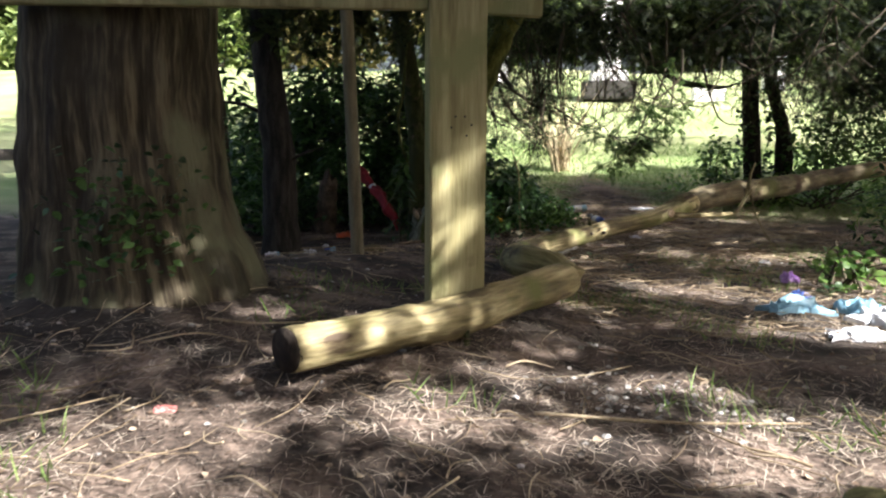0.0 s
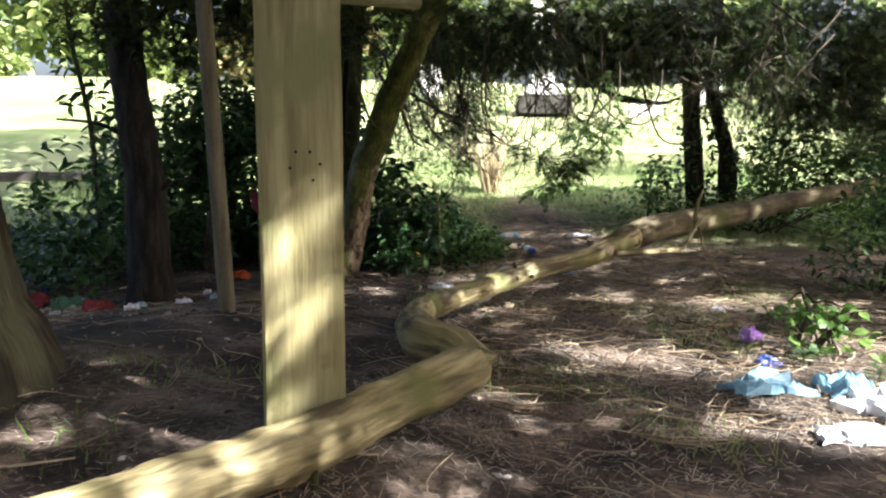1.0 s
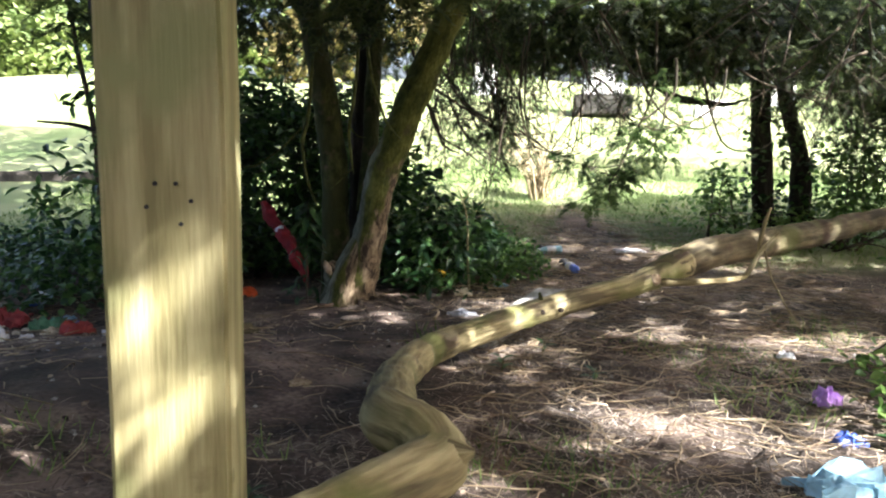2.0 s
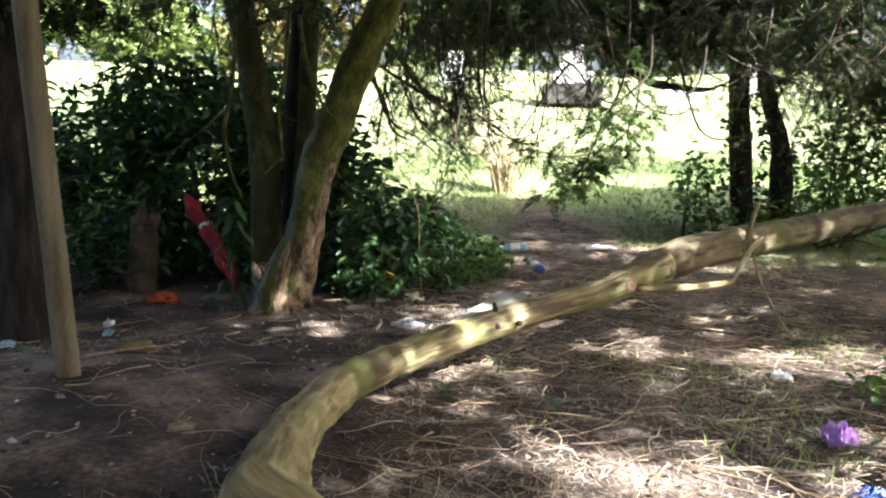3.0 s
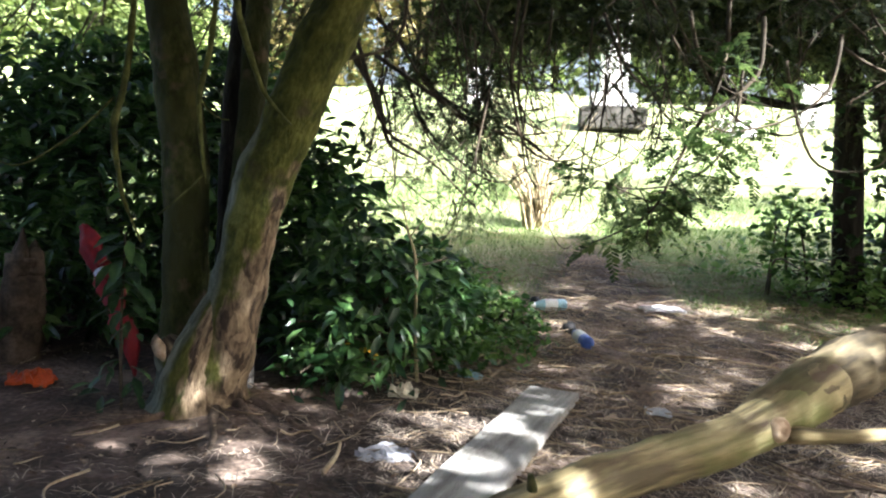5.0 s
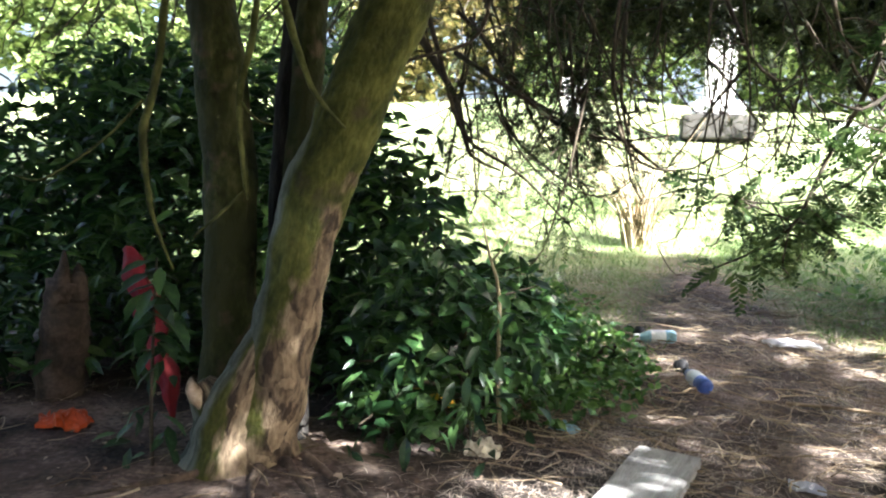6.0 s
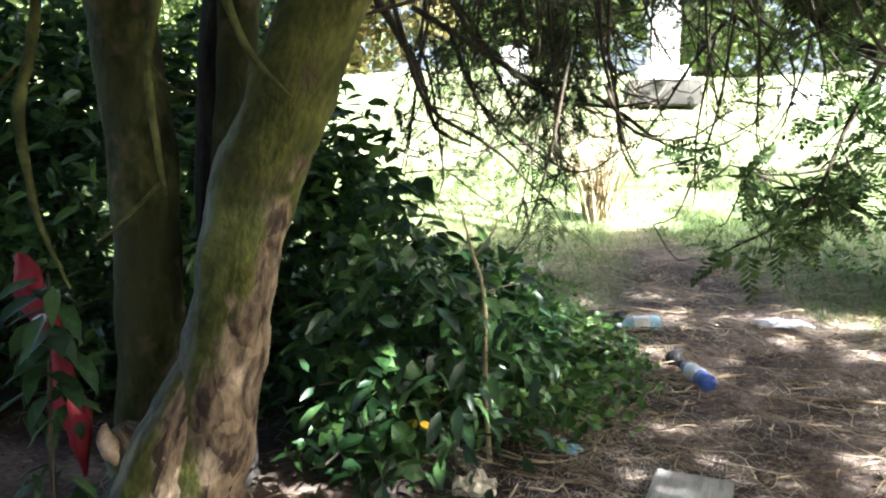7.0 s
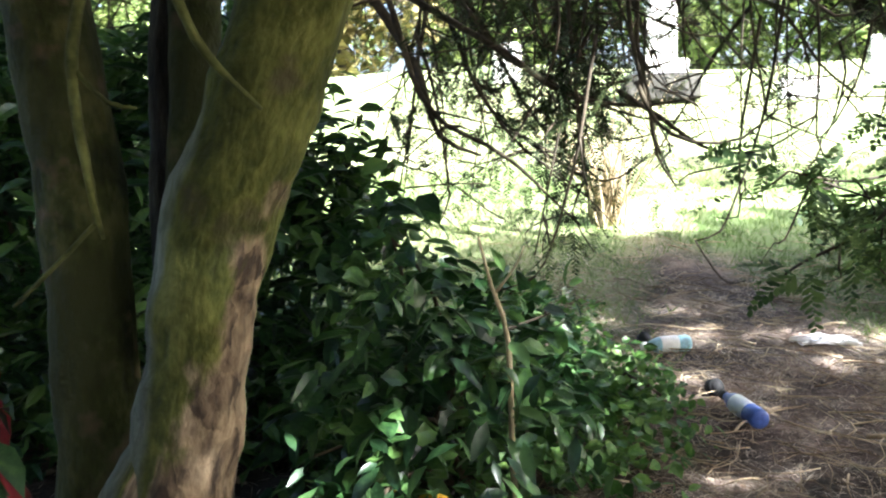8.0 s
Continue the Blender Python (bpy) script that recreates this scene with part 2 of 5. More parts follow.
# ---- building helpers ----
def height(x, y):
    """The lie of the land: a low mound round the tree and posts, a hollow behind, then a lawn that climbs."""
    u = np.clip(np.asarray(y, float) - 9.3, -30, 40)
    sp = np.where(u > 16.7, 16.7 + 1.5 * np.tanh((u - 16.7) / 6), np.log1p(np.exp(1.5 * np.minimum(u, 17.5))) / 1.5)
    g = lambda cx, cy, r: np.exp(-((x - cx) ** 2 + (y - cy) ** 2) / r ** 2)
    return 0.11 + 0.13 * np.sin(np.asarray(x) * 0.55 + 1) * np.clip((np.asarray(y) - 19) / 6, 0, 1) + 0.2 * sp + 0.13 * g(-0.5, 4.9, 1.1) + 0.06 * g(-0.3, 2.7, 0.9) - 0.07 * g(-1.5, 6.4, 0.9) + 0.24 * g(-1.35, 3.6, 0.8) + 0.08 * g(0.15, 3.45, 0.55)


def G(x, y):
    return float(height(x, y))


def raw_mesh(name, verts, faces, material, smooth=True):
    """A mesh from arrays of vertices and equal-sized faces."""
    verts, faces = np.asarray(verts, np.float32), np.asarray(faces, np.int32)
    me = bpy.data.meshes.new(name)
    k = faces.shape[1]
    me.vertices.add(len(verts))
    me.vertices.foreach_set("co", verts.ravel())
    me.loops.add(faces.size)
    me.loops.foreach_set("vertex_index", faces.ravel())
    me.polygons.add(len(faces))
    me.polygons.foreach_set("loop_start", np.arange(0, faces.size, k, dtype=np.int32))
    me.polygons.foreach_set("use_smooth", np.full(len(faces), smooth))
    me.update(calc_edges=True)
    me.materials.append(material)
    return me


def place(ob, parent=None, label=""):
    if parent is not None:
        ob.parent = parent
    if label:
        ob["label"] = label
    return ob


def arrays(name, va_fa, material, parent=None, label="", smooth=True, grain=None):
    me = raw_mesh(name, va_fa[0], va_fa[1], material, smooth)
    if grain is not None:
        me.attributes.new("grain", "FLOAT_VECTOR", "POINT").data.foreach_set("vector", np.asarray(grain, np.float32).ravel())
    return place(new(name, me), parent, label)


def part(name, bm, material, parent=None, label="", smooth=False):
    me = bpy.data.meshes.new(name)
    bm.to_mesh(me)
    bm.free()
    me.materials.append(material)
    if smooth:
        me.polygons.foreach_set("use_smooth", np.full(len(me.polygons), True))
    return place(new(name, me), parent, label)


def joined(pieces):
    vs, fs, n = [], [], 0
    for v, f in pieces:
        vs.append(np.asarray(v))
        fs.append(np.asarray(f) + n)
        n += len(v)
    return np.concatenate(vs), np.concatenate(fs)


def curve_points(pts, step=0.05):
    """A smooth line through the points (x, y, z, radius)."""
    p = np.asarray(pts, float)
    p = np.vstack([2 * p[0] - p[1], p, 2 * p[-1] - p[-2]])
    out = []
    for i in range(1, len(p) - 2):
        n = max(2, int(np.linalg.norm(p[i + 1, :3] - p[i, :3]) / step))
        for t in np.linspace(0, 1, n, endpoint=False):
            a, b, c, d = p[i - 1], p[i], p[i + 1], p[i + 2]
            out.append(0.5 * (2 * b + (c - a) * t + (2 * a - 5 * b + 4 * c - d) * t * t + (3 * b - a - 3 * c + d) * t ** 3))
    out.append(p[-2])
    return np.array(out)


def tube(pts, sides=8, step=0.05, rough=0.0, freq=8.0, flute=0.0, flutes=7, seed=0, cap=True):
    """A swept tube with uneven skin; flute: lengthwise ridges that fade upwards."""
    p = curve_points(pts, step)
    c, r = p[:, :3], np.maximum(p[:, 3], 0.0006)
    t = np.gradient(c, axis=0)
    t /= np.linalg.norm(t, axis=1)[:, None] + 1e-9
    ref = np.array([0.0, 0.0, 1.0]) if abs(t[0, 2]) < 0.8 else np.array([0.0, -1.0, 0.0])
    u = ref - t[0] * (ref @ t[0])
    u /= np.linalg.norm(u)
    rows, n = [], len(c)
    ang = np.linspace(0, 2 * np.pi, sides, endpoint=False)
    for i in range(n):
        u = u - t[i] * (u @ t[i])
        u /= np.linalg.norm(u)
        w = np.cross(t[i], u)
        rr = np.full(sides, r[i])
        if flute:
            rr = rr * (1 + flute * (1 - 0.5 * i / n) * (np.abs(np.sin(ang * flutes / 2 + 0.6 * np.sin(i * 0.12 + seed))) - 0.5))
        ring = c[i] + (np.cos(ang)[:, None] * u + np.sin(ang)[:, None] * w) * rr[:, None]
        if rough:
            for k in range(sides):
                d = noise.noise(Vector(ring[k] * freq) + Vector((seed, 0, 0))) + 0.5 * noise.noise(Vector(ring[k] * freq * 2.7))
                ring[k] += (ring[k] - c[i]) * rough * d
        rows.append(ring)
    v = np.concatenate(rows)
    i, k = np.meshgrid(np.arange(n - 1), np.arange(sides), indexing="ij")
    k2 = (k + 1) % sides
    f = np.stack([i * sides + k, i * sides + k2, (i + 1) * sides + k2, (i + 1) * sides + k], -1).reshape(-1, 4)
    if cap:
        v = np.vstack([v, c[0], c[-1]])
        m = len(v) - 2
        kk = np.arange(0, sides, 2)
        f = np.vstack([f, np.stack([np.full(len(kk), m), (kk + 2) % sides, (kk + 1) % sides, kk], -1) if sides % 2 == 0 else f[:0],
                       np.stack([np.full(len(kk), m + 1), (n - 1) * sides + kk, (n - 1) * sides + kk + 1, (n - 1) * sides + (kk + 2) % sides], -1) if sides % 2 == 0 else f[:0]])
    return v, f


def grain_of(pts, sides, step):
    """For each vertex of a tube: its place round the stem, and how far along."""
    p = curve_points(pts, step)
    ln = np.concatenate([[0], np.cumsum(np.linalg.norm(np.diff(p[:, :3], axis=0), axis=1))])
    ang = np.linspace(0, 2 * np.pi, sides, endpoint=False)
    r = p[:, 3].mean()
    g = np.stack([np.tile(np.cos(ang) * r, len(p)), np.tile(np.sin(ang) * r, len(p)), np.repeat(ln, sides)], -1)
    return np.vstack([g, (0, 0, 0), (0, 0, ln[-1])])


def frames(axis, roll=None):
    """Rotations whose y axis lies along the given directions, turned by roll about it."""
    a = np.asarray(axis, float)
    a /= np.linalg.norm(a, axis=1)[:, None] + 1e-9
    up = np.tile([0.0, 0.0, 1.0], (len(a), 1))
    x = np.cross(a, up)
    bad = np.linalg.norm(x, axis=1) < 0.05
    x[bad] = [1, 0, 0]
    x /= np.linalg.norm(x, axis=1)[:, None]
    z = np.cross(x, a)
    if roll is not None:
        cr, sr = np.cos(roll)[:, None], np.sin(roll)[:, None]
        x, z = x * cr + z * sr, z * cr - x * sr
    return np.stack([x, a, z], -1)


def scatter(tpl, pos, rot, size):
    """Copies of a small template joined into arrays."""
    tv, tf = tpl
    pos, size = np.asarray(pos), np.asarray(size)
    size = size[:, None] if size.ndim == 1 else size
    v = np.einsum("nij,nkj->nki", rot, tv[None] * size[:, None, :]) + pos[:, None, :]
    f = tf[None] + (np.arange(len(pos)) * len(tv))[:, None, None]
    return v.reshape(-1, 3), f.reshape(-1, tf.shape[1])


# a pointed leaf folded along its rib and curving down; length 1 along y
LEAF = (np.array([(0, 0, 0), (-0.17, 0.32, 0.05), (0, 0.36, 0), (0.17, 0.32, 0.05), (-0.15, 0.66, 0.01), (0, 0.68, -0.05), (0.15, 0.66, 0.01), (0, 1.0, -0.16)], float),
        np.array([(0, 2, 1), (0, 3, 2), (1, 2, 5), (1, 5, 4), (2, 3, 6), (2, 6, 5), (4, 5, 7), (5, 6, 7)]))
SHORT = (LEAF[0] * np.array([1.9, 1, 1]), LEAF[1])
BLADE = (np.array([(-0.03, 0, 0), (0.03, 0, 0), (-0.022, 0.5, 0.03), (0.022, 0.5, 0.03), (0, 1, 0.16)], float), np.array([(0, 1, 3), (0, 3, 2), (2, 3, 4)]))
NEEDLE = (np.array([(-0.022, 0, 0), (0.022, 0, 0), (-0.02, 0.5, 0.05), (0.02, 0.5, 0.05), (-0.01, 1, 0), (0.01, 1, 0)], float), np.array([(0, 1, 3), (0, 3, 2), (2, 3, 5), (2, 5, 4)]))


def spray_template(n=13, fan=0.34, width=0.03, seed=3, droop=0.12):
    """A flat feathery twig: slim leaflets in pairs along a drooping rib, length 1 along y."""
    rng = np.random.default_rng(seed)
    v, f = [], []
    for i in range(n):
        s = (i + 0.6) / n
        side = 1 if i % 2 else -1
        ln = fan * (1.05 - 0.65 * s) * rng.uniform(0.7, 1.2)
        base = np.array([0, s * 0.9, -droop * s * s])
        d = np.array([side * 0.8, 0.62, rng.uniform(-0.35, 0.1)])
        d /= np.linalg.norm(d)
        w = np.array([-d[1], d[0], 0]) * width * rng.uniform(0.7, 1.3)
        k = len(v)
        v += [base - w * 0.5, base + w * 0.5, base + d * ln * 0.6 + w, base + d * ln * 0.6 - w, base + d * ln]
        f += [(k, k + 1, k + 2), (k, k + 2, k + 3), (k + 3, k + 2, k + 4)]
    k = len(v)
    v += [np.array([-0.006, 0, 0]), np.array([0.006, 0, 0]), np.array([0, 1, -droop])]
    f += [(k, k + 1, k + 2)]
    return np.array(v), np.array(f)


SPRAYS = [spray_template(20, 0.24, 0.022, seed=s, droop=0.2) for s in (3, 5, 8)]
TUFT = [spray_template(5, 0.5, 0.16, seed=s, droop=0.2) for s in (2, 7)]
FULL = [spray_template(17, 0.30, 0.045, seed=s, droop=0.22) for s in (4, 9)]
RNG = np.random.default_rng(11)


def leafy(name, tpls, centres, size, material, parent=None, label="", down=0.3, spread=1.0):
    """Many leaves or sprays at the given places, pointing outwards at random and a little down."""
    pieces = []
    centres = np.asarray(centres)
    for k, tpl in enumerate(tpls):
        c = centres[k::len(tpls)]
        if not len(c):
            continue
        a = RNG.normal(size=(len(c), 3)) * (1, 1, 0.45 * spread) - (0, 0, down)
        sz = RNG.uniform(size[0], size[1], len(c))
        pieces.append(scatter(tpl, c, frames(a, RNG.uniform(-0.9, 0.9, len(c))), sz))
    return arrays(name, joined(pieces), material, parent, label, smooth=False)


def blob(n, c, r, shell=0.35):
    """Places in an uneven ellipsoid, thicker towards its skin."""
    d = RNG.normal(size=(n, 3))
    d /= np.linalg.norm(d, axis=1)[:, None]
    q = d * (RNG.uniform(shell, 1, n) ** 0.6)[:, None]
    lump = np.array([1 + 0.35 * noise.noise(Vector(k * 2.2) + Vector(c)) for k in d])
    return np.asarray(c) + q * np.asarray(r) * lump[:, None]


def box_bm(sx, sy, sz, bevel=0.006, cuts=0, wobble=0.0, seed=0):
    bm = bmesh.new()
    bmesh.ops.create_cube(bm, size=1.0)
    for v in bm.verts:
        v.co = Vector((v.co.x * sx, v.co.y * sy, v.co.z * sz))
    if cuts:
        long = max(range(3), key=lambda k: (sx, sy, sz)[k])
        bmesh.ops.subdivide_edges(bm, edges=[e for e in bm.edges if abs((e.verts[0].co - e.verts[1].co)[long]) > 1e-4], cuts=cuts, use_grid_fill=True)
    if bevel:
        sharp = [e for e in bm.edges if len(e.link_faces) == 2 and e.calc_face_angle(0) > 0.5]
        bmesh.ops.bevel(bm, geom=sharp, offset=bevel, segments=2, affect="EDGES")
    if wobble:
        for v in bm.verts:
            v.co += Vector([wobble * noise.noise(v.co * 6 + Vector((seed, k * 9, 0))) for k in range(3)])
    return bm


def thing(name, label, category, loc=(0, 0, 0), group="", kind="", rz=0):
    e = new(name)
    e.matrix_world = pose(*loc, 0, 0, rz)
    e.empty_display_size = 0.1
    return tagged(e, label, category, group, kind)


# ---- the ground: one sheet to the horizon ----
def graded(lo, hi, step, far, grow=1.22):
    mid = list(np.arange(lo, hi, step))
    out, d = [], step
    x = hi
    while x < far:
        out.append(x)
        d *= grow
        x += d
    inn, d, x = [], step, lo
    while x > -far:
        d *= grow
        x -= d
        inn.append(x)
    return np.array(inn[::-1] + mid + out)


gx, gy = graded(-3.2, 4.6, 0.045, 320), graded(0.2, 12.0, 0.045, 320)
X, Y = np.meshgrid(gx, gy)
Z = height(X, Y)
near = (X > -4) & (X < 5.5) & (Y > -1) & (Y < 13)
for i, j in zip(*np.nonzero(near)):
    q = Vector((X[i, j], Y[i, j], 0))
    Z[i, j] += 0.016 * noise.noise(q * 2.2) + 0.012 * noise.noise(q * 7.0) + 0.006 * noise.noise(q * 19.0)
nx, ny = len(gx), len(gy)
ii, jj = np.meshgrid(np.arange(ny - 1), np.arange(nx - 1), indexing="ij")
gf = np.stack([ii * nx + jj, ii * nx + jj + 1, (ii + 1) * nx + jj + 1, (ii + 1) * nx + jj], -1).reshape(-1, 4)
M_GROUND = mat("woodland_soil", [(0.024, 0.018, 0.013), (0.095, 0.069, 0.052), (0.26, 0.195, 0.15)], 3.4, 0.95, bump=1.0, fine=48, wear=((0.035, 0.028, 0.022), 0.8, 0.5))
# lawn past the edge of the trees, with an uneven border
nt = M_GROUND.node_tree
co = nt.nodes.new("ShaderNodeTexCoord")
sep = nt.nodes.new("ShaderNodeSeparateXYZ")
nt.links.new(co.outputs["Object"], sep.inputs[0])
edge = nt.nodes.new("ShaderNodeTexNoise")
edge.inputs["Scale"].default_value, edge.inputs["Detail"].default_value = 0.9, 6
nt.links.new(co.outputs["Object"], edge.inputs["Vector"])
ma = nt.nodes.new("ShaderNodeMath")
ma.operation = "MULTIPLY_ADD"
nt.links.new(edge.outputs[0], ma.inputs[0])
ma.inputs[1].default_value = 1.6
nt.links.new(sep.outputs["Y"], ma.inputs[2])
# a tongue of bare path runs into the lawn
off = nt.nodes.new("ShaderNodeMath")
off.operation = "SUBTRACT"
nt.links.new(sep.outputs["X"], off.inputs[0])
off.inputs[1].default_value = 1.95
sq = nt.nodes.new("ShaderNodeMath")
sq.operation = "MULTIPLY"
nt.links.new(off.outputs[0], sq.inputs[0])
nt.links.new(off.outputs[0], sq.inputs[1])
neg = nt.nodes.new("ShaderNodeMath")
neg.operation = "MULTIPLY"
nt.links.new(sq.outputs[0], neg.inputs[0])
neg.inputs[1].default_value = -3.4
bell = nt.nodes.new("ShaderNodeMath")
bell.operation = "EXPONENT"
nt.links.new(neg.outputs[0], bell.inputs[0])
mb = nt.nodes.new("ShaderNodeMath")
mb.operation = "MULTIPLY_ADD"
nt.links.new(bell.outputs[0], mb.inputs[0])
mb.inputs[1].default_value = -2.2
nt.links.new(ma.outputs[0], mb.inputs[2])
mr = nt.nodes.new("ShaderNodeMapRange")
mr.inputs["From Min"].default_value, mr.inputs["From Max"].default_value = 9.1, 10.4
nt.links.new(mb.outputs[0], mr.inputs["Value"])
gn = nt.nodes.new("ShaderNodeTexNoise")
gn.inputs["Scale"].default_value, gn.inputs["Detail"].default_value = 0.7, 4
nt.links.new(co.outputs["Object"], gn.inputs["Vector"])
gr = nt.nodes.new("ShaderNodeValToRGB")
gr.color_ramp.elements[0].position, gr.color_ramp.elements[1].position = 0.35, 0.68
gr.color_ramp.elements[0].color, gr.color_ramp.elements[1].color = (0.14, 0.20, 0.065, 1), (0.29, 0.31, 0.15, 1)
nt.links.new(gn.outputs[0], gr.inputs[0])
mx = nt.nodes.new("ShaderNodeMixRGB")
bs = nt.nodes["Principled BSDF"]
old = bs.inputs["Base Color"].links[0].from_socket
nt.links.new(mr.outputs[0], mx.inputs[0])
nt.links.new(old, mx.inputs[1])
nt.links.new(gr.outputs[0], mx.inputs[2])
nt.links.new(mx.outputs[0], bs.inputs["Base Color"])
ground = arrays("ground", (np.stack([X, Y, Z], -1).reshape(-1, 3), gf), M_GROUND)
tagged(ground, "brown woodland soil rising to a sunlit lawn", "ground", kind="structure")


# ---- trees: trunks ----
def stem(name, pts, material, parent, sides=14, rough=0.12, freq=7, flute=0.0, flutes=9, step=0.06, label="", seed=1):
    v, f = tube(pts, sides, step, rough, freq, flute, flutes, seed)
    return arrays(name, (v - np.array(parent.location), f), material, parent, label, grain=grain_of(pts, sides, step))


def foliage(name, tpls, centres, size, material, parent, label="", down=0.3, spread=1.0):
    return tagged(leafy(name, tpls, np.asarray(centres) - np.array(parent.location), size, material, parent, label, down, spread), kind="stuff")


# the broad old conifer beside the platform
big = thing("old_conifer", "broad old conifer with fluted fibrous bark and ivy", "tree", (-1.31, 3.64, G(-1.31, 3.64)))
stem("trunk", [(-1.24, 3.69, 0.0, 0.62), (-1.26, 3.70, 0.30, 0.515), (-1.285, 3.70, 0.48, 0.455), (-1.30, 3.71, 0.72, 0.425), (-1.31, 3.71, 1.1, 0.40), (-1.31, 3.75, 1.8, 0.38), (-1.31, 3.8, 3.2, 0.34), (-1.3, 4.0, 6.5, 0.22)],
     M_BARK_BIG, big, 84, 0.06, 4, 0.055, 13, 0.045)
# the slim dark trunk further back
dark = thing("dark_tree", "slim dark-barked tree in deep shade", "tree", (-1.3, 6.4, G(-1.3, 6.4)))
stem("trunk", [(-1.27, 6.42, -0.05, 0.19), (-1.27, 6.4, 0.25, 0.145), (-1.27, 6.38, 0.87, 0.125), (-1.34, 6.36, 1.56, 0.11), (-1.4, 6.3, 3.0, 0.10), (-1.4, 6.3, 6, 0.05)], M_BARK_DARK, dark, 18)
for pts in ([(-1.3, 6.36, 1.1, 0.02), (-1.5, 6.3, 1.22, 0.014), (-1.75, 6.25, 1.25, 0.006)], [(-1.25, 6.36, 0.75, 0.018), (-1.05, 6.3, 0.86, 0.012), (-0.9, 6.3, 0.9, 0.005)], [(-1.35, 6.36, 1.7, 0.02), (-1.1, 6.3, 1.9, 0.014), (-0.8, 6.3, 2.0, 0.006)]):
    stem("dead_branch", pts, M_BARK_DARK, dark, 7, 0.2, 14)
low = np.concatenate([blob(650, (-0.9, 6.2, 1.95), (0.8, 0.35, 0.4), 0.1), blob(350, (0.1, 6.2, 2.0), (0.6, 0.35, 0.35), 0.1)])
foliage("hanging_sprays", FULL, low[low[:, 2] > 1.58], (0.10, 0.2), M_NEEDLE, dark, "dark hanging sprays", 0.5)
# the leaning many-stemmed tree
multi = thing("leaning_tree", "many-stemmed tree with patchy bark leaning over the path", "tree", (0.0, 7.05, G(0, 7.05)))
stem("stem", [(-0.08, 7.02, -0.05, 0.21), (-0.06, 7.0, 0.14, 0.14), (-0.005, 6.98, 0.34, 0.11), (0.075, 6.96, 0.72, 0.101), (0.138, 6.95, 0.98, 0.104), (0.265, 6.95, 1.29, 0.10), (0.36, 6.95, 1.52, 0.10), (0.62, 6.98, 2.1, 0.09), (1.1, 7.1, 3.2, 0.07), (1.6, 7.2, 4.6, 0.04)], M_PEELING, multi, 28, 0.15, 9, seed=4, step=0.03)
stem("stem", [(-0.20, 7.1, -0.05, 0.18), (-0.20, 7.1, 0.2, 0.11), (-0.21, 7.11, 0.7, 0.088), (-0.22, 7.12, 1.05, 0.09), (-0.27, 7.13, 1.4, 0.088), (-0.34, 7.15, 1.8, 0.08), (-0.6, 7.2, 3.2, 0.06), (-0.9, 7.3, 4.6, 0.04)], M_BARK, multi, 18, 0.12, 6, seed=9, step=0.05)
stem("stem", [(-0.06, 7.2, -0.05, 0.12), (-0.06, 7.25, 0.5, 0.08), (-0.05, 7.28, 1.2, 0.075), (0.0, 7.3, 2.0, 0.07), (0.1, 7.3, 4.0, 0.04)], M_BARK_DARK, multi, 14)
stem("stem", [(-0.02, 7.12, 0.7, 0.05), (0.03, 7.14, 1.2, 0.055), (0.06, 7.16, 1.8, 0.05), (0.2, 7.2, 3.4, 0.03)], M_BARK, multi, 12)
snag = stem("snag", [(-0.15, 6.99, -0.05, 0.22), (-0.14, 6.98, 0.10, 0.165), (-0.15, 6.97, 0.20, 0.12), (-0.175, 6.955, 0.28, 0.088), (-0.205, 6.945, 0.335, 0.062), (-0.225, 6.94, 0.37, 0.03)], M_PEELING, multi, 18, 0.2, 12, step=0.03)
web = [(0.0, 6.95, 0.56, 0.05), (-0.06, 6.945, 0.42, 0.078), (-0.11, 6.945, 0.29, 0.10), (-0.14, 6.95, 0.10, 0.15), (-0.15, 6.96, -0.05, 0.2)]
stem("buttress", web[::-1], M_PEELING, multi, 22, 0.14, 10, step=0.03, seed=6)
torn = [(-0.195, 6.90, 0.285, 0.012), (-0.215, 6.89, 0.325, 0.024), (-0.232, 6.89, 0.36, 0.020), (-0.245, 6.91, 0.385, 0.006)]
v, f = tube(torn, 14, 0.012, 0.3, 26, seed=4)
arrays("torn_wood", (v - np.array(multi.location), f), M_PALE, snag, "pale torn wood")
for k, pts in enumerate([
        [(-0.30, 6.86, 1.75, 0.014), (-0.33, 6.84, 1.34, 0.016), (-0.37, 6.83, 1.15, 0.017), (-0.355, 6.83, 0.99, 0.013), (-0.33, 6.83, 0.88, 0.009), (-0.275, 6.84, 0.74, 0.005)],
        [(-0.02, 6.9, 1.8, 0.013), (-0.04, 6.86, 1.45, 0.014), (-0.075, 6.85, 1.26, 0.013), (-0.06, 6.86, 1.04, 0.010), (-0.05, 6.87, 0.96, 0.004)],
        [(0.05, 6.8, 1.75, 0.014), (0.08, 6.78, 1.55, 0.015), (0.14, 6.79, 1.36, 0.014), (0.18, 6.80, 1.27, 0.010), (0.26, 6.83, 1.18, 0.005)],
        [(-0.075, 6.85, 1.26, 0.006), (-0.02, 6.86, 1.2, 0.005), (0.03, 6.86, 1.19, 0.003)],
        [(-0.37, 6.83, 1.25, 0.007), (-0.5, 6.82, 1.12, 0.006), (-0.68, 6.8, 1.0, 0.005), (-0.78, 6.8, 1.01, 0.003)],
        [(-0.06, 6.87, 0.99, 0.006), (-0.13, 6.86, 0.92, 0.006), (-0.22, 6.86, 0.84, 0.004)]]):
    stem("hanging_vine", [(x, y, z, 0.78 * r) for x, y, z, r in pts], M_VINE, multi, 8, 0.3, 30, step=0.025, seed=k)
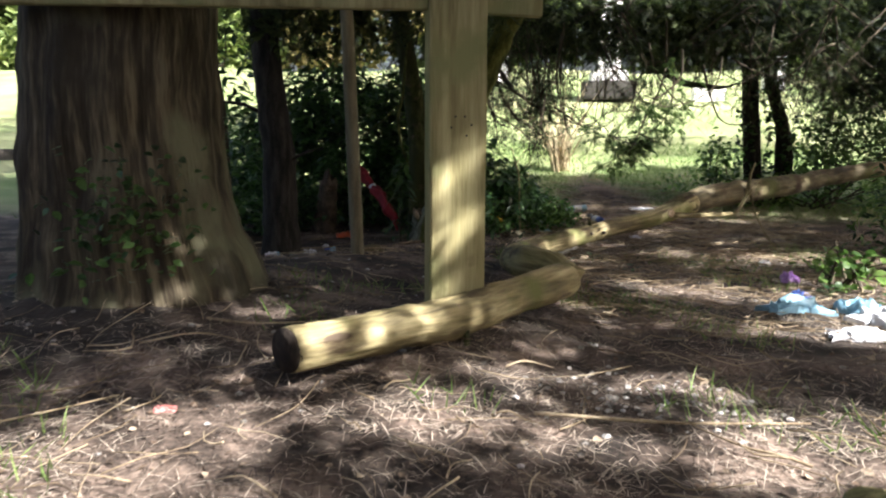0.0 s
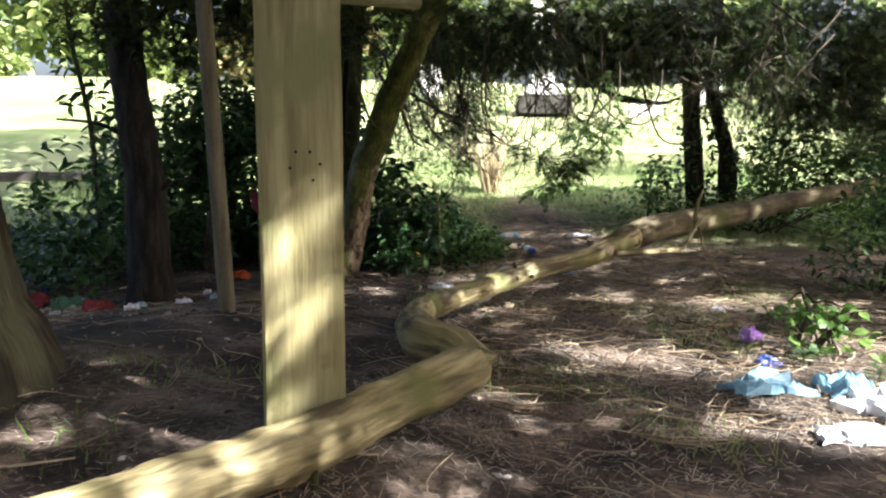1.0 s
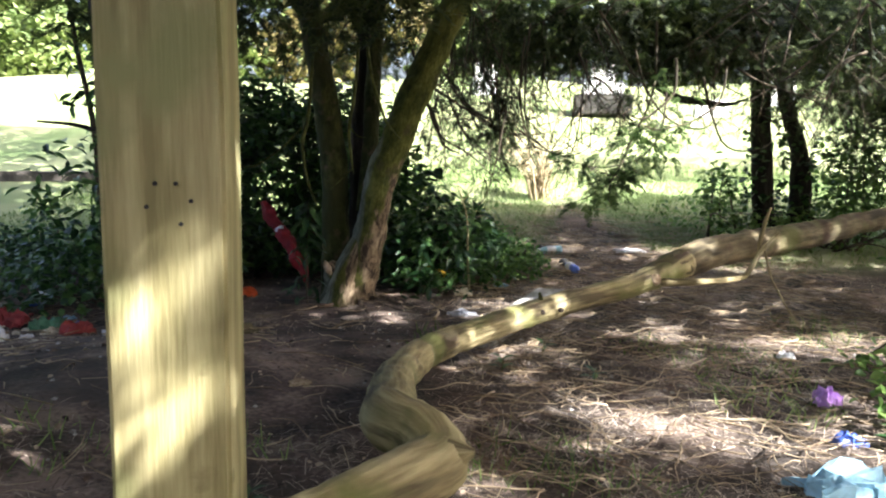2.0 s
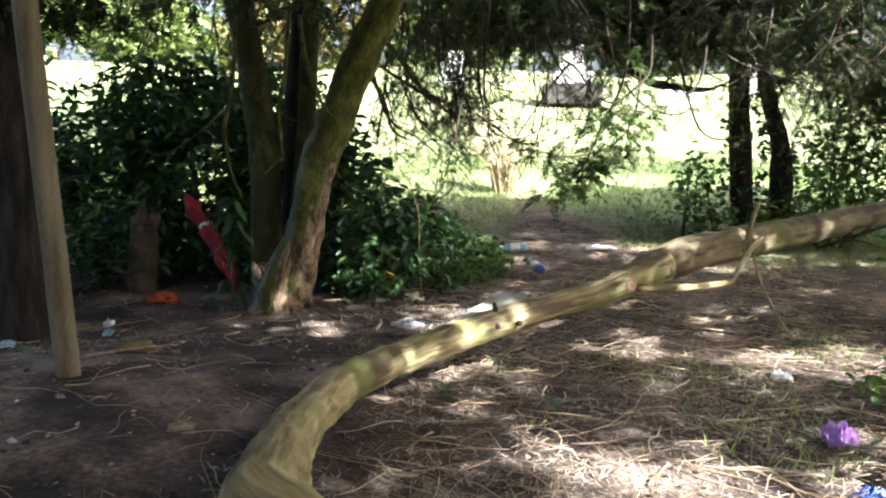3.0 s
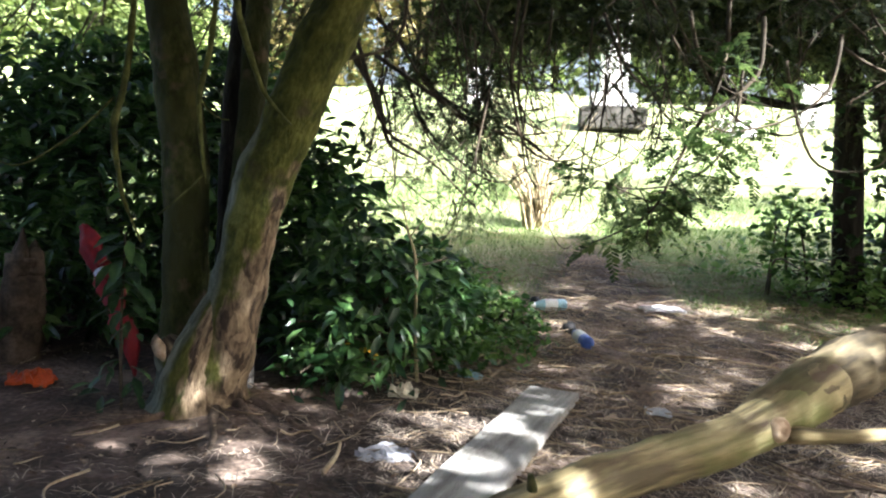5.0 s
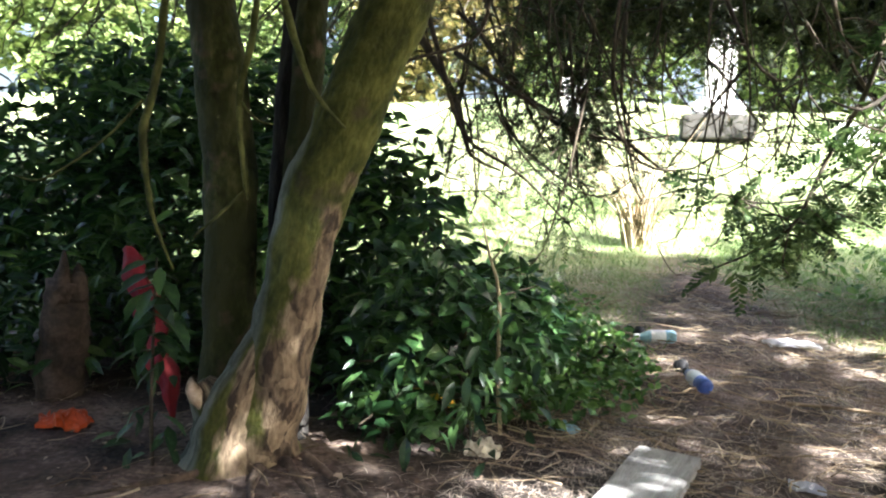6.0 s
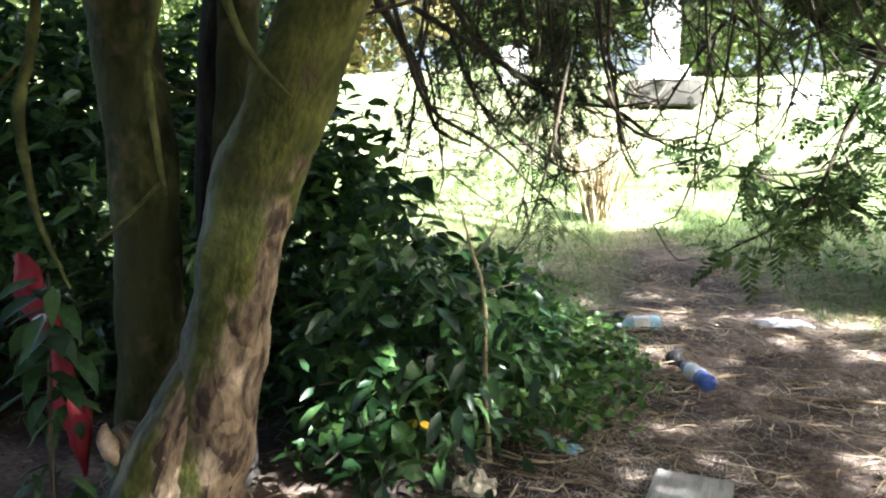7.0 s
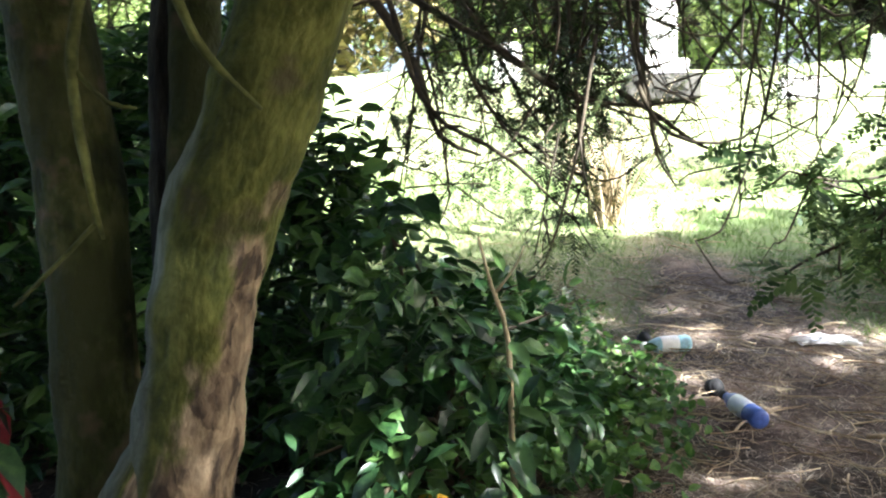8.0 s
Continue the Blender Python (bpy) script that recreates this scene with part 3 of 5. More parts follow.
for k in range(5):
    a = -2.9 + k * 0.62
    pts = [(0 + 0.12 * math.cos(a), 7.02 + 0.1 * math.sin(a), 0.13, 0.024)]
    for s in range(1, 5):
        a += RNG.uniform(-0.35, 0.35)
        x, y = pts[-1][0] + 0.16 * math.cos(a), pts[-1][1] + 0.16 * math.sin(a)
        pts.append((x, y, G(x, y) - 0.002 * s, 0.018 - 0.003 * s))
    stem("root", pts, M_ROOT, multi, 8, 0.2, 15, step=0.04, seed=k)
# ivy-clad pair of trunks at the edge of the lawn
twin = thing("twin_trunk_tree", "pair of dark ivy-clad trunks at the lawn edge", "tree", (3.8, 9.6, G(3.8, 9.6)))
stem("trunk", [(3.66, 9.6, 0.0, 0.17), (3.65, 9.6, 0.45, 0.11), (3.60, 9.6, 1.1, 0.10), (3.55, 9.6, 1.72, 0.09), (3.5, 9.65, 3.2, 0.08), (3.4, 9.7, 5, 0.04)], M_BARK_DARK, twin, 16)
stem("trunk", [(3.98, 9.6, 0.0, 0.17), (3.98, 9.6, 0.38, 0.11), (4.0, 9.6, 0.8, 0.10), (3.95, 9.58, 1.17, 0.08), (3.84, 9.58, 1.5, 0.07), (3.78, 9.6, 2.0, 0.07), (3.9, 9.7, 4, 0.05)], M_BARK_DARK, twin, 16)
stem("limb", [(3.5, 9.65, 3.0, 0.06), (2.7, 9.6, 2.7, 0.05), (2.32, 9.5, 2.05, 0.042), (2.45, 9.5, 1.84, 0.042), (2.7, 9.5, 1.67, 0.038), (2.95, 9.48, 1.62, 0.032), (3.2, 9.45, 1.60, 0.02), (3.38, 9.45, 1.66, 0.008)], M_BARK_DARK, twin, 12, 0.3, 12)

# unseen trees added round the clearing, whose crowns shade it
east = thing("unseen_shade_tree", "unseen conifer added to shade the clearing", "tree", (5.6, 0.6, G(5.6, 0.6)))
stem("trunk", [(5.6, 0.6, -0.05, 0.35), (5.6, 0.6, 1, 0.27), (5.6, 0.6, 7, 0.12)], M_BARK_DARK, east, 16)
east2 = thing("unseen_shade_tree", "unseen conifer added to shade the clearing", "tree", (8.0, 5.2, G(8.0, 5.2)))
stem("trunk", [(8.0, 5.2, -0.05, 0.35), (8.0, 5.2, 1, 0.27), (8.0, 5.2, 7, 0.12)], M_BARK_DARK, east2, 16)

# unseen crown leaves added overhead: their gaps shape the sun pools along the clearing
GAPS = [(-0.9, 2.05, 0.42, 0.3), (-0.62, 2.38, 0.16, 0.12), (-0.03, 2.5, 0.14, 0.2), (0.81, 2.87, 0.1, 0.08), (1.25, 2.55, 0.32, 0.10), (2.0, 3.72, 0.40, 0.22),
        (2.45, 4.7, 0.42, 0.26), (2.65, 5.95, 0.45, 0.18), (0.86, 5.7, 0.1, 0.06), (-0.6, 4.12, 0.10, 0.05), (-0.3, 6.55, 0.05, -0.03), (-0.05, 6.2, 0.03, -0.04), (0.22, 6.26, 0.08, -0.03), (-0.1, 6.45, 0.04, -0.05),
        (0.86, 6.84, 0.1, 0.05), (-1.98, 3.66, 0.0, 0.02), (1.45, 6.57, 0.12, 0.06), (1.7, 6.05, 0.12, 0.06), (2.4, 9.3, 0.5, 0.14), (0.55, 8.1, 0.05, 0.0), (1.0, 8.6, 0.3, 0.22), (0.5, 2.35, 0.2, 0.08), (1.0, 2.3, 0.25, 0.07), (0.3, 2.85, 0.07, 0.1), (0.72, 3.35, 0.16, 0.05), (1.6, 2.9, 0.2, 0.05),
        (1.95, 7.55, 0.1, -0.03), (0.4, 7.62, 0.0, -0.05), (-0.1, 8.6, 0.2, 0.12), (2.9, 8.4, 0.3, 0.1), (2.0, 9.8, 0.5, 0.12),
        (-0.71, 4.01, 0.05, -0.02), (-0.46, 3.85, 0.03, 0.0), (-0.68, 3.50, 0.0, 0.0), (-0.71, 4.81, 0.0, -0.04), (-0.75, 2.35, 0.2, 0.1), (0.65, 4.03, 0.0, -0.02), (0.80, 3.79, 0.0, 0.0), (2.55, 5.85, 0.3, 0.08),
        (-0.66, 7.33, 0.01, -0.01), (-0.48, 7.22, -0.03, -0.03), (2.1, 4.05, 0.35, 0.2), (2.3, 4.55, 0.3, 0.2), (3.9, 10.2, 0.7, 0.4), (1.42, 7.83, 0.05, -0.03), (-0.39, 5.11, 0.04, -0.02), (-0.31, 4.65, 0.0, -0.03), (-0.75, 5.2, 0.0, -0.03), (2.6, 5.85, 0.5, 0.2), (-0.68, 6.72, 0.04, -0.03), (-0.5, 6.45, 0.0, -0.05)]
STREAKS = [(1.13, 4.80, 1.95, 4.28, 0.11), (0.33, 5.1, 1.0, 5.9, 0.0), (-0.20, 3.42, -0.46, 3.59, 0.06), (-0.52, 2.77, -0.2, 3.04, 0.06), (-0.06, 3.22, -0.04, 3.23, 0.03)]


def open_sky(x, y):
    """How far a place on the ground lies in a pool of light (above 0: lit)."""
    best = -1.0
    for cx, cy, rx, ry in GAPS:
        best = max(best, 1 - math.hypot((x - cx) / (rx + 0.11), (y - cy) / (ry + 0.10)))
    for ax, ay, bx, by, w in STREAKS:
        d = Vector((bx - ax, by - ay))
        s = max(0, min(1, ((x - ax) * d.x + (y - ay) * d.y) / max(1e-6, d.length_squared)))
        best = max(best, 1 - math.hypot(x - ax - s * d.x, y - ay - s * d.y) / (w + 0.075))
    best += 0.5 * noise.noise(Vector((x * 7.5, y * 7.5, 3)))
    if x < (0.45 if y < 6.1 else -0.2) and y > 3.0 and y < 9.0:
        return best
    return max(best, 3.2 * (noise.noise(Vector((x * 1.9, y * 2.4, 8))) - 0.45), 2.0 * (noise.noise(Vector((x * 3.6, y * 4.6, 21))) - 0.43))


shade = {big: [], multi: [], twin: [], east: [], east2: []}
rows = [o for o in shade]
spots = [(RNG.uniform(-4.5, 5.5), RNG.uniform(-1.5, 8.6), RNG.uniform(2.9, 5.2)) for _ in range(46000)]
spots += [(RNG.uniform(-4.5, 6.0), RNG.uniform(8.6, 10.4), RNG.uniform(2.9, 5.2)) for _ in range(5000)]
spots += [(RNG.uniform(-9, -2.2), RNG.uniform(8, 16.5), RNG.uniform(2.9, 5.2)) for _ in range(17000)]
spots += [(RNG.uniform(1.2, 6.0), RNG.uniform(12.6, 14.2), RNG.uniform(3.6, 5.6)) for _ in range(1500)]
spots += [(RNG.uniform(-2.6, -0.4), RNG.uniform(5.2, 8.6), RNG.uniform(3.2, 5.0)) for _ in range(4200)]
spots += [(RNG.uniform(2.2, 8.0), RNG.uniform(9.8, 11.8), RNG.uniform(3.0, 5.0)) for _ in range(4200)]
spots += [(RNG.uniform(-3.0, 0.5), RNG.uniform(3.6, 6.2), RNG.uniform(2.9, 5.2)) for _ in range(5000)]
for x, y, h in spots:
    if open_sky(x, y) > 0:
        continue
    z0 = G(x, y)
    q = Vector((x, y, z0)) + S * (h / S.z) - Vector((0, 0, 0.02))
    owner = min(rows, key=lambda o: (o.location.xy - q.xy).length_squared)
    shade[owner].append(q)
for o, c in shade.items():
    if c:
        foliage("crown", TUFT, [tuple(k) for k in c], (0.13, 0.22), M_CANOPY, o, "unseen needle leaves added to shade the clearing", 0.1, 0.6)


def outside_pools(q):
    """Leaves of the upper crowns that do not stand between the sun and a pool of light."""
    flat = [p - np.array(S) * ((p[2] - G(p[0], p[1])) / S.z) for p in q]
    return np.array([p for p, g in zip(q, flat) if open_sky(g[0], g[1]) <= -0.3])


# unseen leaves added overhead to cut sky light, kept out of sun pools
foliage("upper_crown", TUFT, outside_pools(blob(2600, (-1.5, 3.0, 4.6), (3.2, 3.4, 1.2), 0.1)), (0.22, 0.36), M_CANOPY, big, "", 0.1, 0.6)

for cx, cy, cz, rx, ry, rz, n, o in ((-1.0, 4.0, 6.2, 3.2, 5.0, 0.9, 7000, big), (2.0, 7.2, 3.9, 2.4, 1.2, 0.6, 1500, multi)):
    foliage("upper_crown", TUFT, outside_pools(blob(n, (cx, cy, cz), (rx, ry, rz), 0.05)), (0.22, 0.4), M_CANOPY, o, "", 0.1, 0.6)
# unseen bushes added behind and to both sides, closing the clearing to sky light
for cx, cy, r, h in ((-5.6, 0.0, 1.6, 2.6), (-6.2, 3.0, 1.6, 2.6), (-6.4, 5.6, 1.3, 2.4), (-3.6, -3.2, 1.9, 2.8), (0.0, -4.2, 2.2, 3.0), (4.0, -4.0, 2.2, 3.0), (6.8, -1.5, 1.9, 2.6), (8.6, 2.0, 1.7, 2.4)):
    t = thing("unseen_bush", "tall unseen evergreen bush added to block sky light", "bush", (cx, cy, G(cx, cy)), "bushes round the clearing")
    stem("stem", [(cx, cy, 0.0, 0.12), (cx, cy, h, 0.05)], M_BARK_DARK, t, 8, step=0.4)
    foliage("leaves", [SHORT], blob(1300, (cx, cy, h * 0.55), (r, r, h * 0.65), 0.3), (0.25, 0.45), M_CANOPY, t)

# ---- timber frame ----
plat = thing("timber_frame", "tall timber frame of square post, edge beam and pole", "frame", (0.122, 3.355, G(0.122, 3.355)))


def fixed(name, bm, material, parent, m, label=""):
    ob = part(name, bm, material, parent, label)
    ob.matrix_basis = Matrix.Translation(-Vector(parent.location)) @ m if parent.parent is None else m
    return ob


post = fixed("post", box_bm(0.212, 0.20, 2.5, 0.008, 14, 0.003), M_POST, plat, pose(0.113, 3.355, 1.24, 0, 0, 8), "squared pale green treated post")
for dx, z in ((-0.02, 1.03), (0.015, 1.03), (0.04, 1.0), (-0.035, 0.99), (0.022, 0.96)):
    bm = bmesh.new()
    bmesh.ops.create_cone(bm, cap_ends=True, segments=8, radius1=0.0045, radius2=0.0035, depth=0.008)
    fixed("bolt_head", bm, M_BLACK, plat, pose(0.122, 3.355, z, 0, 0, 8) @ pose(dx, -0.101, 0, 90))
fixed("beam", box_bm(2.5, 0.05, 0.15, 0.004, 8, 0.003, 3), M_POST, plat, pose(-1.235, 3.29, 1.505, 0, 0.6, 0), "long edge beam")
fixed("beam", box_bm(0.21, 0.05, 0.15, 0.004, 2, 0.003, 6), M_POST, plat, pose(0.33, 3.32, 1.476, 0, 2, 4), "sawn beam end")
v, f = tube([(-0.50, 5.22, 0.0, 0.043), (-0.515, 5.18, 0.6, 0.041), (-0.54, 5.1, 1.6, 0.039), (-0.565, 5.02, 2.5, 0.036)], 14, 0.08, 0.05, 9)
arrays("pole", (v - np.array(plat.location), f), M_POLE, plat, "slim round pole")

# ---- the fallen log ----
log = thing("fallen_log", "long crooked fallen log, bark peeled and mossy", "log", (-0.385, 2.66, G(-0.385, 2.66)))
L0 = np.array(log.location)
main = [(-0.39, 2.655, 0.302, 0.072), (-0.15, 2.89, 0.30, 0.073), (0.11, 3.135, 0.30, 0.076), (0.34, 3.43, 0.315, 0.076), (0.53, 3.63, 0.335, 0.078), (0.60, 3.735, 0.35, 0.074), (0.55, 3.82, 0.375, 0.078), (0.47, 3.90, 0.385, 0.080),
        (0.455, 4.05, 0.37, 0.078), (0.43, 4.5, 0.315, 0.070), (0.50, 5.0, 0.275, 0.066), (0.655, 5.32, 0.268, 0.064), (0.92, 5.60, 0.30, 0.063), (1.235, 5.85, 0.345, 0.061), (1.51, 5.98, 0.39, 0.060), (1.70, 6.08, 0.44, 0.066),
        (1.90, 6.24, 0.50, 0.086), (2.25, 6.5, 0.55, 0.090), (2.97, 7.0, 0.60, 0.084), (3.5, 7.3, 0.67, 0.074), (4.2, 7.55, 0.75, 0.07), (5.2, 7.9, 0.86, 0.06), (6.3, 8.3, 0.6, 0.05), (7.0, 8.6, 0.2, 0.04)]
v, f = tube(main[:17], 32, 0.022, 0.13, 13, seed=2)
arrays("peeled_section", (v - L0, f), M_LOG, log, "crooked pale peeled lower trunk", grain=grain_of(main[:17], 32, 0.022))
upper = [(1.60, 6.03, 0.415, 0.05)] + main[16:]
v, f = tube(upper, 26, 0.03, 0.15, 12, seed=7)
arrays("barked_section", (v - L0, f), M_LOGBARK, log, "mossy brown upper trunk", grain=grain_of(upper, 26, 0.03))
v, f = tube([(-0.400, 2.645, 0.302, 0.068), (-0.384, 2.661, 0.302, 0.070)], 24, 0.01, 0.06, 9)
arrays("cut_end", (v - L0, f), M_CUT, log, "sawn end with shade in its dark colour")
for pts, m in (([(0.11, 3.10, 0.32, 0.05), (0.125, 3.085, 0.315, 0.045), (0.135, 3.07, 0.31, 0.02)], M_PALE),
               ([(1.685, 6.03, 0.43, 0.034), (1.69, 6.0, 0.44, 0.032), (1.695, 5.985, 0.442, 0.02)], M_PALE),
               ([(1.05, 5.70, 0.36, 0.014), (1.045, 5.69, 0.39, 0.011), (1.04, 5.685, 0.415, 0.006)], M_BARK),
               ([(0.16, 3.12, 0.27, 0.012), (0.165, 3.10, 0.20, 0.011), (0.17, 3.09, 0.15, 0.008)], M_BARK),
               ([(0.60, 3.72, 0.36, 0.06), (0.65, 3.70, 0.375, 0.035), (0.685, 3.69, 0.385, 0.008)], M_LOG)):
    v, f = tube(pts, 12, 0.008, 0.10, 30, seed=5)
    arrays("branch_stub", (v - L0, f), m, log, "pale broken stub" if m is M_PALE else "", grain=grain_of(pts, 12, 0.008))
for pts in ([(1.72, 6.02, 0.42, 0.022), (1.95, 6.05, 0.42, 0.018), (2.2, 6.2, 0.42, 0.016), (2.27, 6.26, 0.44, 0.015), (2.38, 6.35, 0.56, 0.013), (2.5, 6.42, 0.66, 0.008)],
            [(2.42, 6.53, 0.50, 0.013), (2.43, 6.50, 0.62, 0.014), (2.44, 6.48, 0.72, 0.012), (2.47, 6.48, 0.8, 0.006)],
            [(2.45, 6.5, 0.56, 0.007), (2.47, 6.42, 0.4, 0.006), (2.52, 6.3, 0.24, 0.005), (2.58, 6.2, 0.12, 0.003)]):
    v, f = tube(pts, 8, 0.03, 0.2, 25, seed=6)
    arrays("side_branch", (v - L0, f), M_LOG, log, grain=grain_of(pts, 8, 0.03))
for x, y, z in ((1.05, 5.635, 0.325), (1.15, 5.70, 0.325), (0.62, 5.22, 0.29)):
    bm = bmesh.new()
    bmesh.ops.create_uvsphere(bm, u_segments=10, v_segments=6, radius=0.016)
    ob = part("knot_hole", bm, M_CUT, log, "dark knot hole", True)
    ob.matrix_basis = Matrix.Translation(Vector((x, y, z)) - Vector(log.location)) @ Matrix.Diagonal((1, 0.7, 0.8, 1))

# ---- weathered plank ----
plank = part("plank", box_bm(0.212, 1.64, 0.035, 0.004, 10, 0.006, 8), M_GREYWOOD)
plank.matrix_world = pose(1.012, 6.49, G(1.1, 6.85) + 0.03, 0, 0, -20.5)
tagged(plank, "weathered grey board lying on the soil", "board")


# ---- shrubs ----
def shrub(name, label, category, base, clumps, n, size, tpls, material, stems=6, group=""):
    e = thing(name, label, category, (base[0], base[1], G(*base)), group)
    total = sum(c[3] * c[4] * c[5] for c in clumps)
    pts = []
    for cx, cy, cz, rx, ry, rz in clumps:
        pts.append(blob(max(20, int(n * rx * ry * rz / total)), (cx, cy, cz), (rx, ry, rz), 0.2))
    q = np.concatenate(pts)
    q = q[q[:, 2] > height(q[:, 0], q[:, 1]) + 0.03]
    foliage("leaves", tpls, q, size, material, e, "", 0.25)
    for k in range(stems):
        c = clumps[k % len(clumps)]
        tip = np.array(c[:3]) + RNG.uniform(-0.7, 0.7, 3) * np.array(c[3:])
        b = np.array([base[0] + RNG.uniform(-0.15, 0.15), base[1] + RNG.uniform(-0.1, 0.1), G(*base) - 0.02])
        mid = (b + tip) / 2 + RNG.uniform(-0.08, 0.08, 3) + (0, 0, 0.1)
        stem("stem", [(*b, 0.012), (*mid, 0.008), (*tip, 0.003)], M_TWIG, e, 6, 0.1, 20, step=0.08)
    return e


bush = shrub("laurel_bush", "glossy green laurel bush beside the leaning tree", "bush", (0.5, 7.7),
             [(0.45, 7.65, 0.45, 0.32, 0.35, 0.42), (0.72, 7.8, 0.34, 0.28, 0.32, 0.32), (0.32, 7.9, 0.78, 0.2, 0.3, 0.26), (0.72, 7.95, 0.52, 0.27, 0.3, 0.26), (0.3, 7.6, 0.25, 0.3, 0.25, 0.22), (0.40, 7.2, 0.2, 0.26, 0.2, 0.17), (0.3, 7.3, 0.42, 0.16, 0.2, 0.3)], 1750, (0.05, 0.12), [LEAF, SHORT], M_LAUREL, 16)
shrub("laurel_hedge", "dense dark laurel thicket behind the trunks", "bush", (-1.0, 8.3),
      [(-2.02, 8.2, 0.75, 0.3, 0.3, 0.7), (-0.2, 8.2, 0.7, 0.55, 0.5, 0.75), (-0.9, 8.2, 0.8, 0.6, 0.55, 0.85), (-1.55, 8.3, 0.8, 0.5, 0.5, 0.8), (-0.45, 8.5, 1.35, 0.5, 0.45, 0.36), (-1.2, 8.4, 1.42, 0.52, 0.45, 0.34), (0.02, 8.5, 0.95, 0.24, 0.35, 0.32), (-1.3, 7.6, 0.35, 0.35, 0.25, 0.35), (-0.45, 7.85, 0.3, 0.6, 0.25, 0.3), (0.2, 7.95, 0.3, 0.35, 0.3, 0.3)],
      12500, (0.085, 0.14), [LEAF], M_LAUREL, 16)
sap = thing("laurel_sapling", "slim sapling with sparse broad leaves", "bush", (-1.98, 7.5, G(-1.98, 7.5)))
stem("trunk", [(-1.9, 7.5, 0.0, 0.03), (-1.99, 7.5, 0.46, 0.024), (-2.03, 7.5, 1.25, 0.02), (-2.14, 7.5, 1.9, 0.018), (-2.2, 7.5, 2.6, 0.01)], M_TWIG, sap, 8)
foliage("leaves", [LEAF], np.concatenate([blob(70, (-2.3, 7.5, 0.7), (0.3, 0.2, 0.5)), blob(120, (-2.0, 7.55, 1.7), (0.35, 0.3, 0.45)), blob(140, (-2.0, 7.6, 0.45), (0.45, 0.3, 0.35)), blob(120, (-1.85, 7.4, 0.95), (0.28, 0.25, 0.5))]), (0.09, 0.15), M_LAUREL, sap)
shrub("low_plants", "low bright green plants edging the path", "plants", (1.05, 8.4), [(1.0, 8.3, 0.24, 0.36, 0.4, 0.18), (0.8, 8.9, 0.3, 0.4, 0.5, 0.22), (1.24, 8.45, 0.19, 0.2, 0.28, 0.12), (0.85, 7.62, 0.2, 0.32, 0.22, 0.16), (1.12, 8.0, 0.17, 0.26, 0.3, 0.11)], 3300, (0.035, 0.06), [SHORT], M_COVER, 5)
shrub("ivy_patch", "dark ivy and weeds at the lawn edge", "plants", (-2.6, 7.9), [(-2.7, 8.0, 0.25, 0.7, 0.5, 0.2), (-3.4, 8.2, 0.25, 0.7, 0.6, 0.22), (-2.9, 8.4, 0.5, 0.2, 0.2, 0.25), (-2.5, 7.2, 0.2, 0.5, 0.4, 0.22), (-1.95, 7.0, 0.3, 0.3, 0.3, 0.3), (-1.65, 7.15, 0.45, 0.25, 0.25, 0.4), (-2.15, 6.65, 0.22, 0.4, 0.2, 0.18), (-1.75, 6.5, 0.2, 0.25, 0.12, 0.14)], 3300, (0.05, 0.09), [SHORT], M_LAUREL, 4)
shrub("lit_weeds", "small sunlit leafy weeds among litter", "plants", (2.35, 4.75), [(2.3, 4.6, 0.24, 0.22, 0.2, 0.16), (2.6, 5.3, 0.18, 0.3, 0.3, 0.1)], 230, (0.04, 0.075), [SHORT], M_LIT_LEAF, 8)
shrub("shade_bush", "dark bush growing beside the log", "bush", (3.7, 6.2), [(3.65, 6.2, 0.45, 0.55, 0.5, 0.45), (4.1, 6.6, 0.8, 0.6, 0.5, 0.5)], 1500, (0.06, 0.10), [LEAF], M_LAUREL, 8)
shrub("edge_thicket", "leafy green thicket below the twin trunks", "bush", (4.3, 9.4), [(3.3, 9.9, 0.55, 0.35, 0.4, 0.35), (4.5, 9.5, 0.7, 0.6, 0.5, 0.5), (5.4, 9.6, 0.9, 0.8, 0.6, 0.7), (3.75, 9.3, 0.4, 0.4, 0.3, 0.28), (6.5, 9.8, 1.1, 1.0, 0.8, 0.9), (4.9, 8.7, 0.45, 0.6, 0.4, 0.35), (3.0, 10.2, 0.5, 0.35, 0.3, 0.25)], 5000, (0.05, 0.09), [LEAF, SHORT], M_LIT_LEAF, 14)
shrub("edge_bramble", "dark brambles under the conifer edge", "bush", (5.2, 8.2), [(5.4, 8.2, 0.6, 0.9, 0.5, 0.5), (6.6, 8.4, 1.0, 1.0, 0.6, 0.9)], 1700, (0.06, 0.11), [LEAF], M_LAUREL, 6)
shrub("lit_bush", "leafy bush beside the twin trunks, sunlit green in colour", "bush", (4.6, 9.7), [(4.6, 9.8, 0.95, 0.5, 0.4, 0.5), (5.0, 9.9, 1.5, 0.55, 0.4, 0.4), (4.35, 9.35, 0.55, 0.32, 0.25, 0.3), (5.5, 9.6, 0.8, 0.6, 0.4, 0.5)], 2600, (0.05, 0.095), [LEAF, SHORT], M_LIT_LEAF, 10)
shrub("lit_bush", "leafy shoots below the twin trunks, sunlit green in colour", "bush", (3.3, 9.7), [(3.25, 9.7, 0.75, 0.22, 0.25, 0.36), (3.4, 9.5, 0.4, 0.3, 0.22, 0.22), (3.85, 9.35, 0.42, 0.28, 0.2, 0.24)], 900, (0.045, 0.085), [LEAF, SHORT], M_LIT_LEAF, 7)
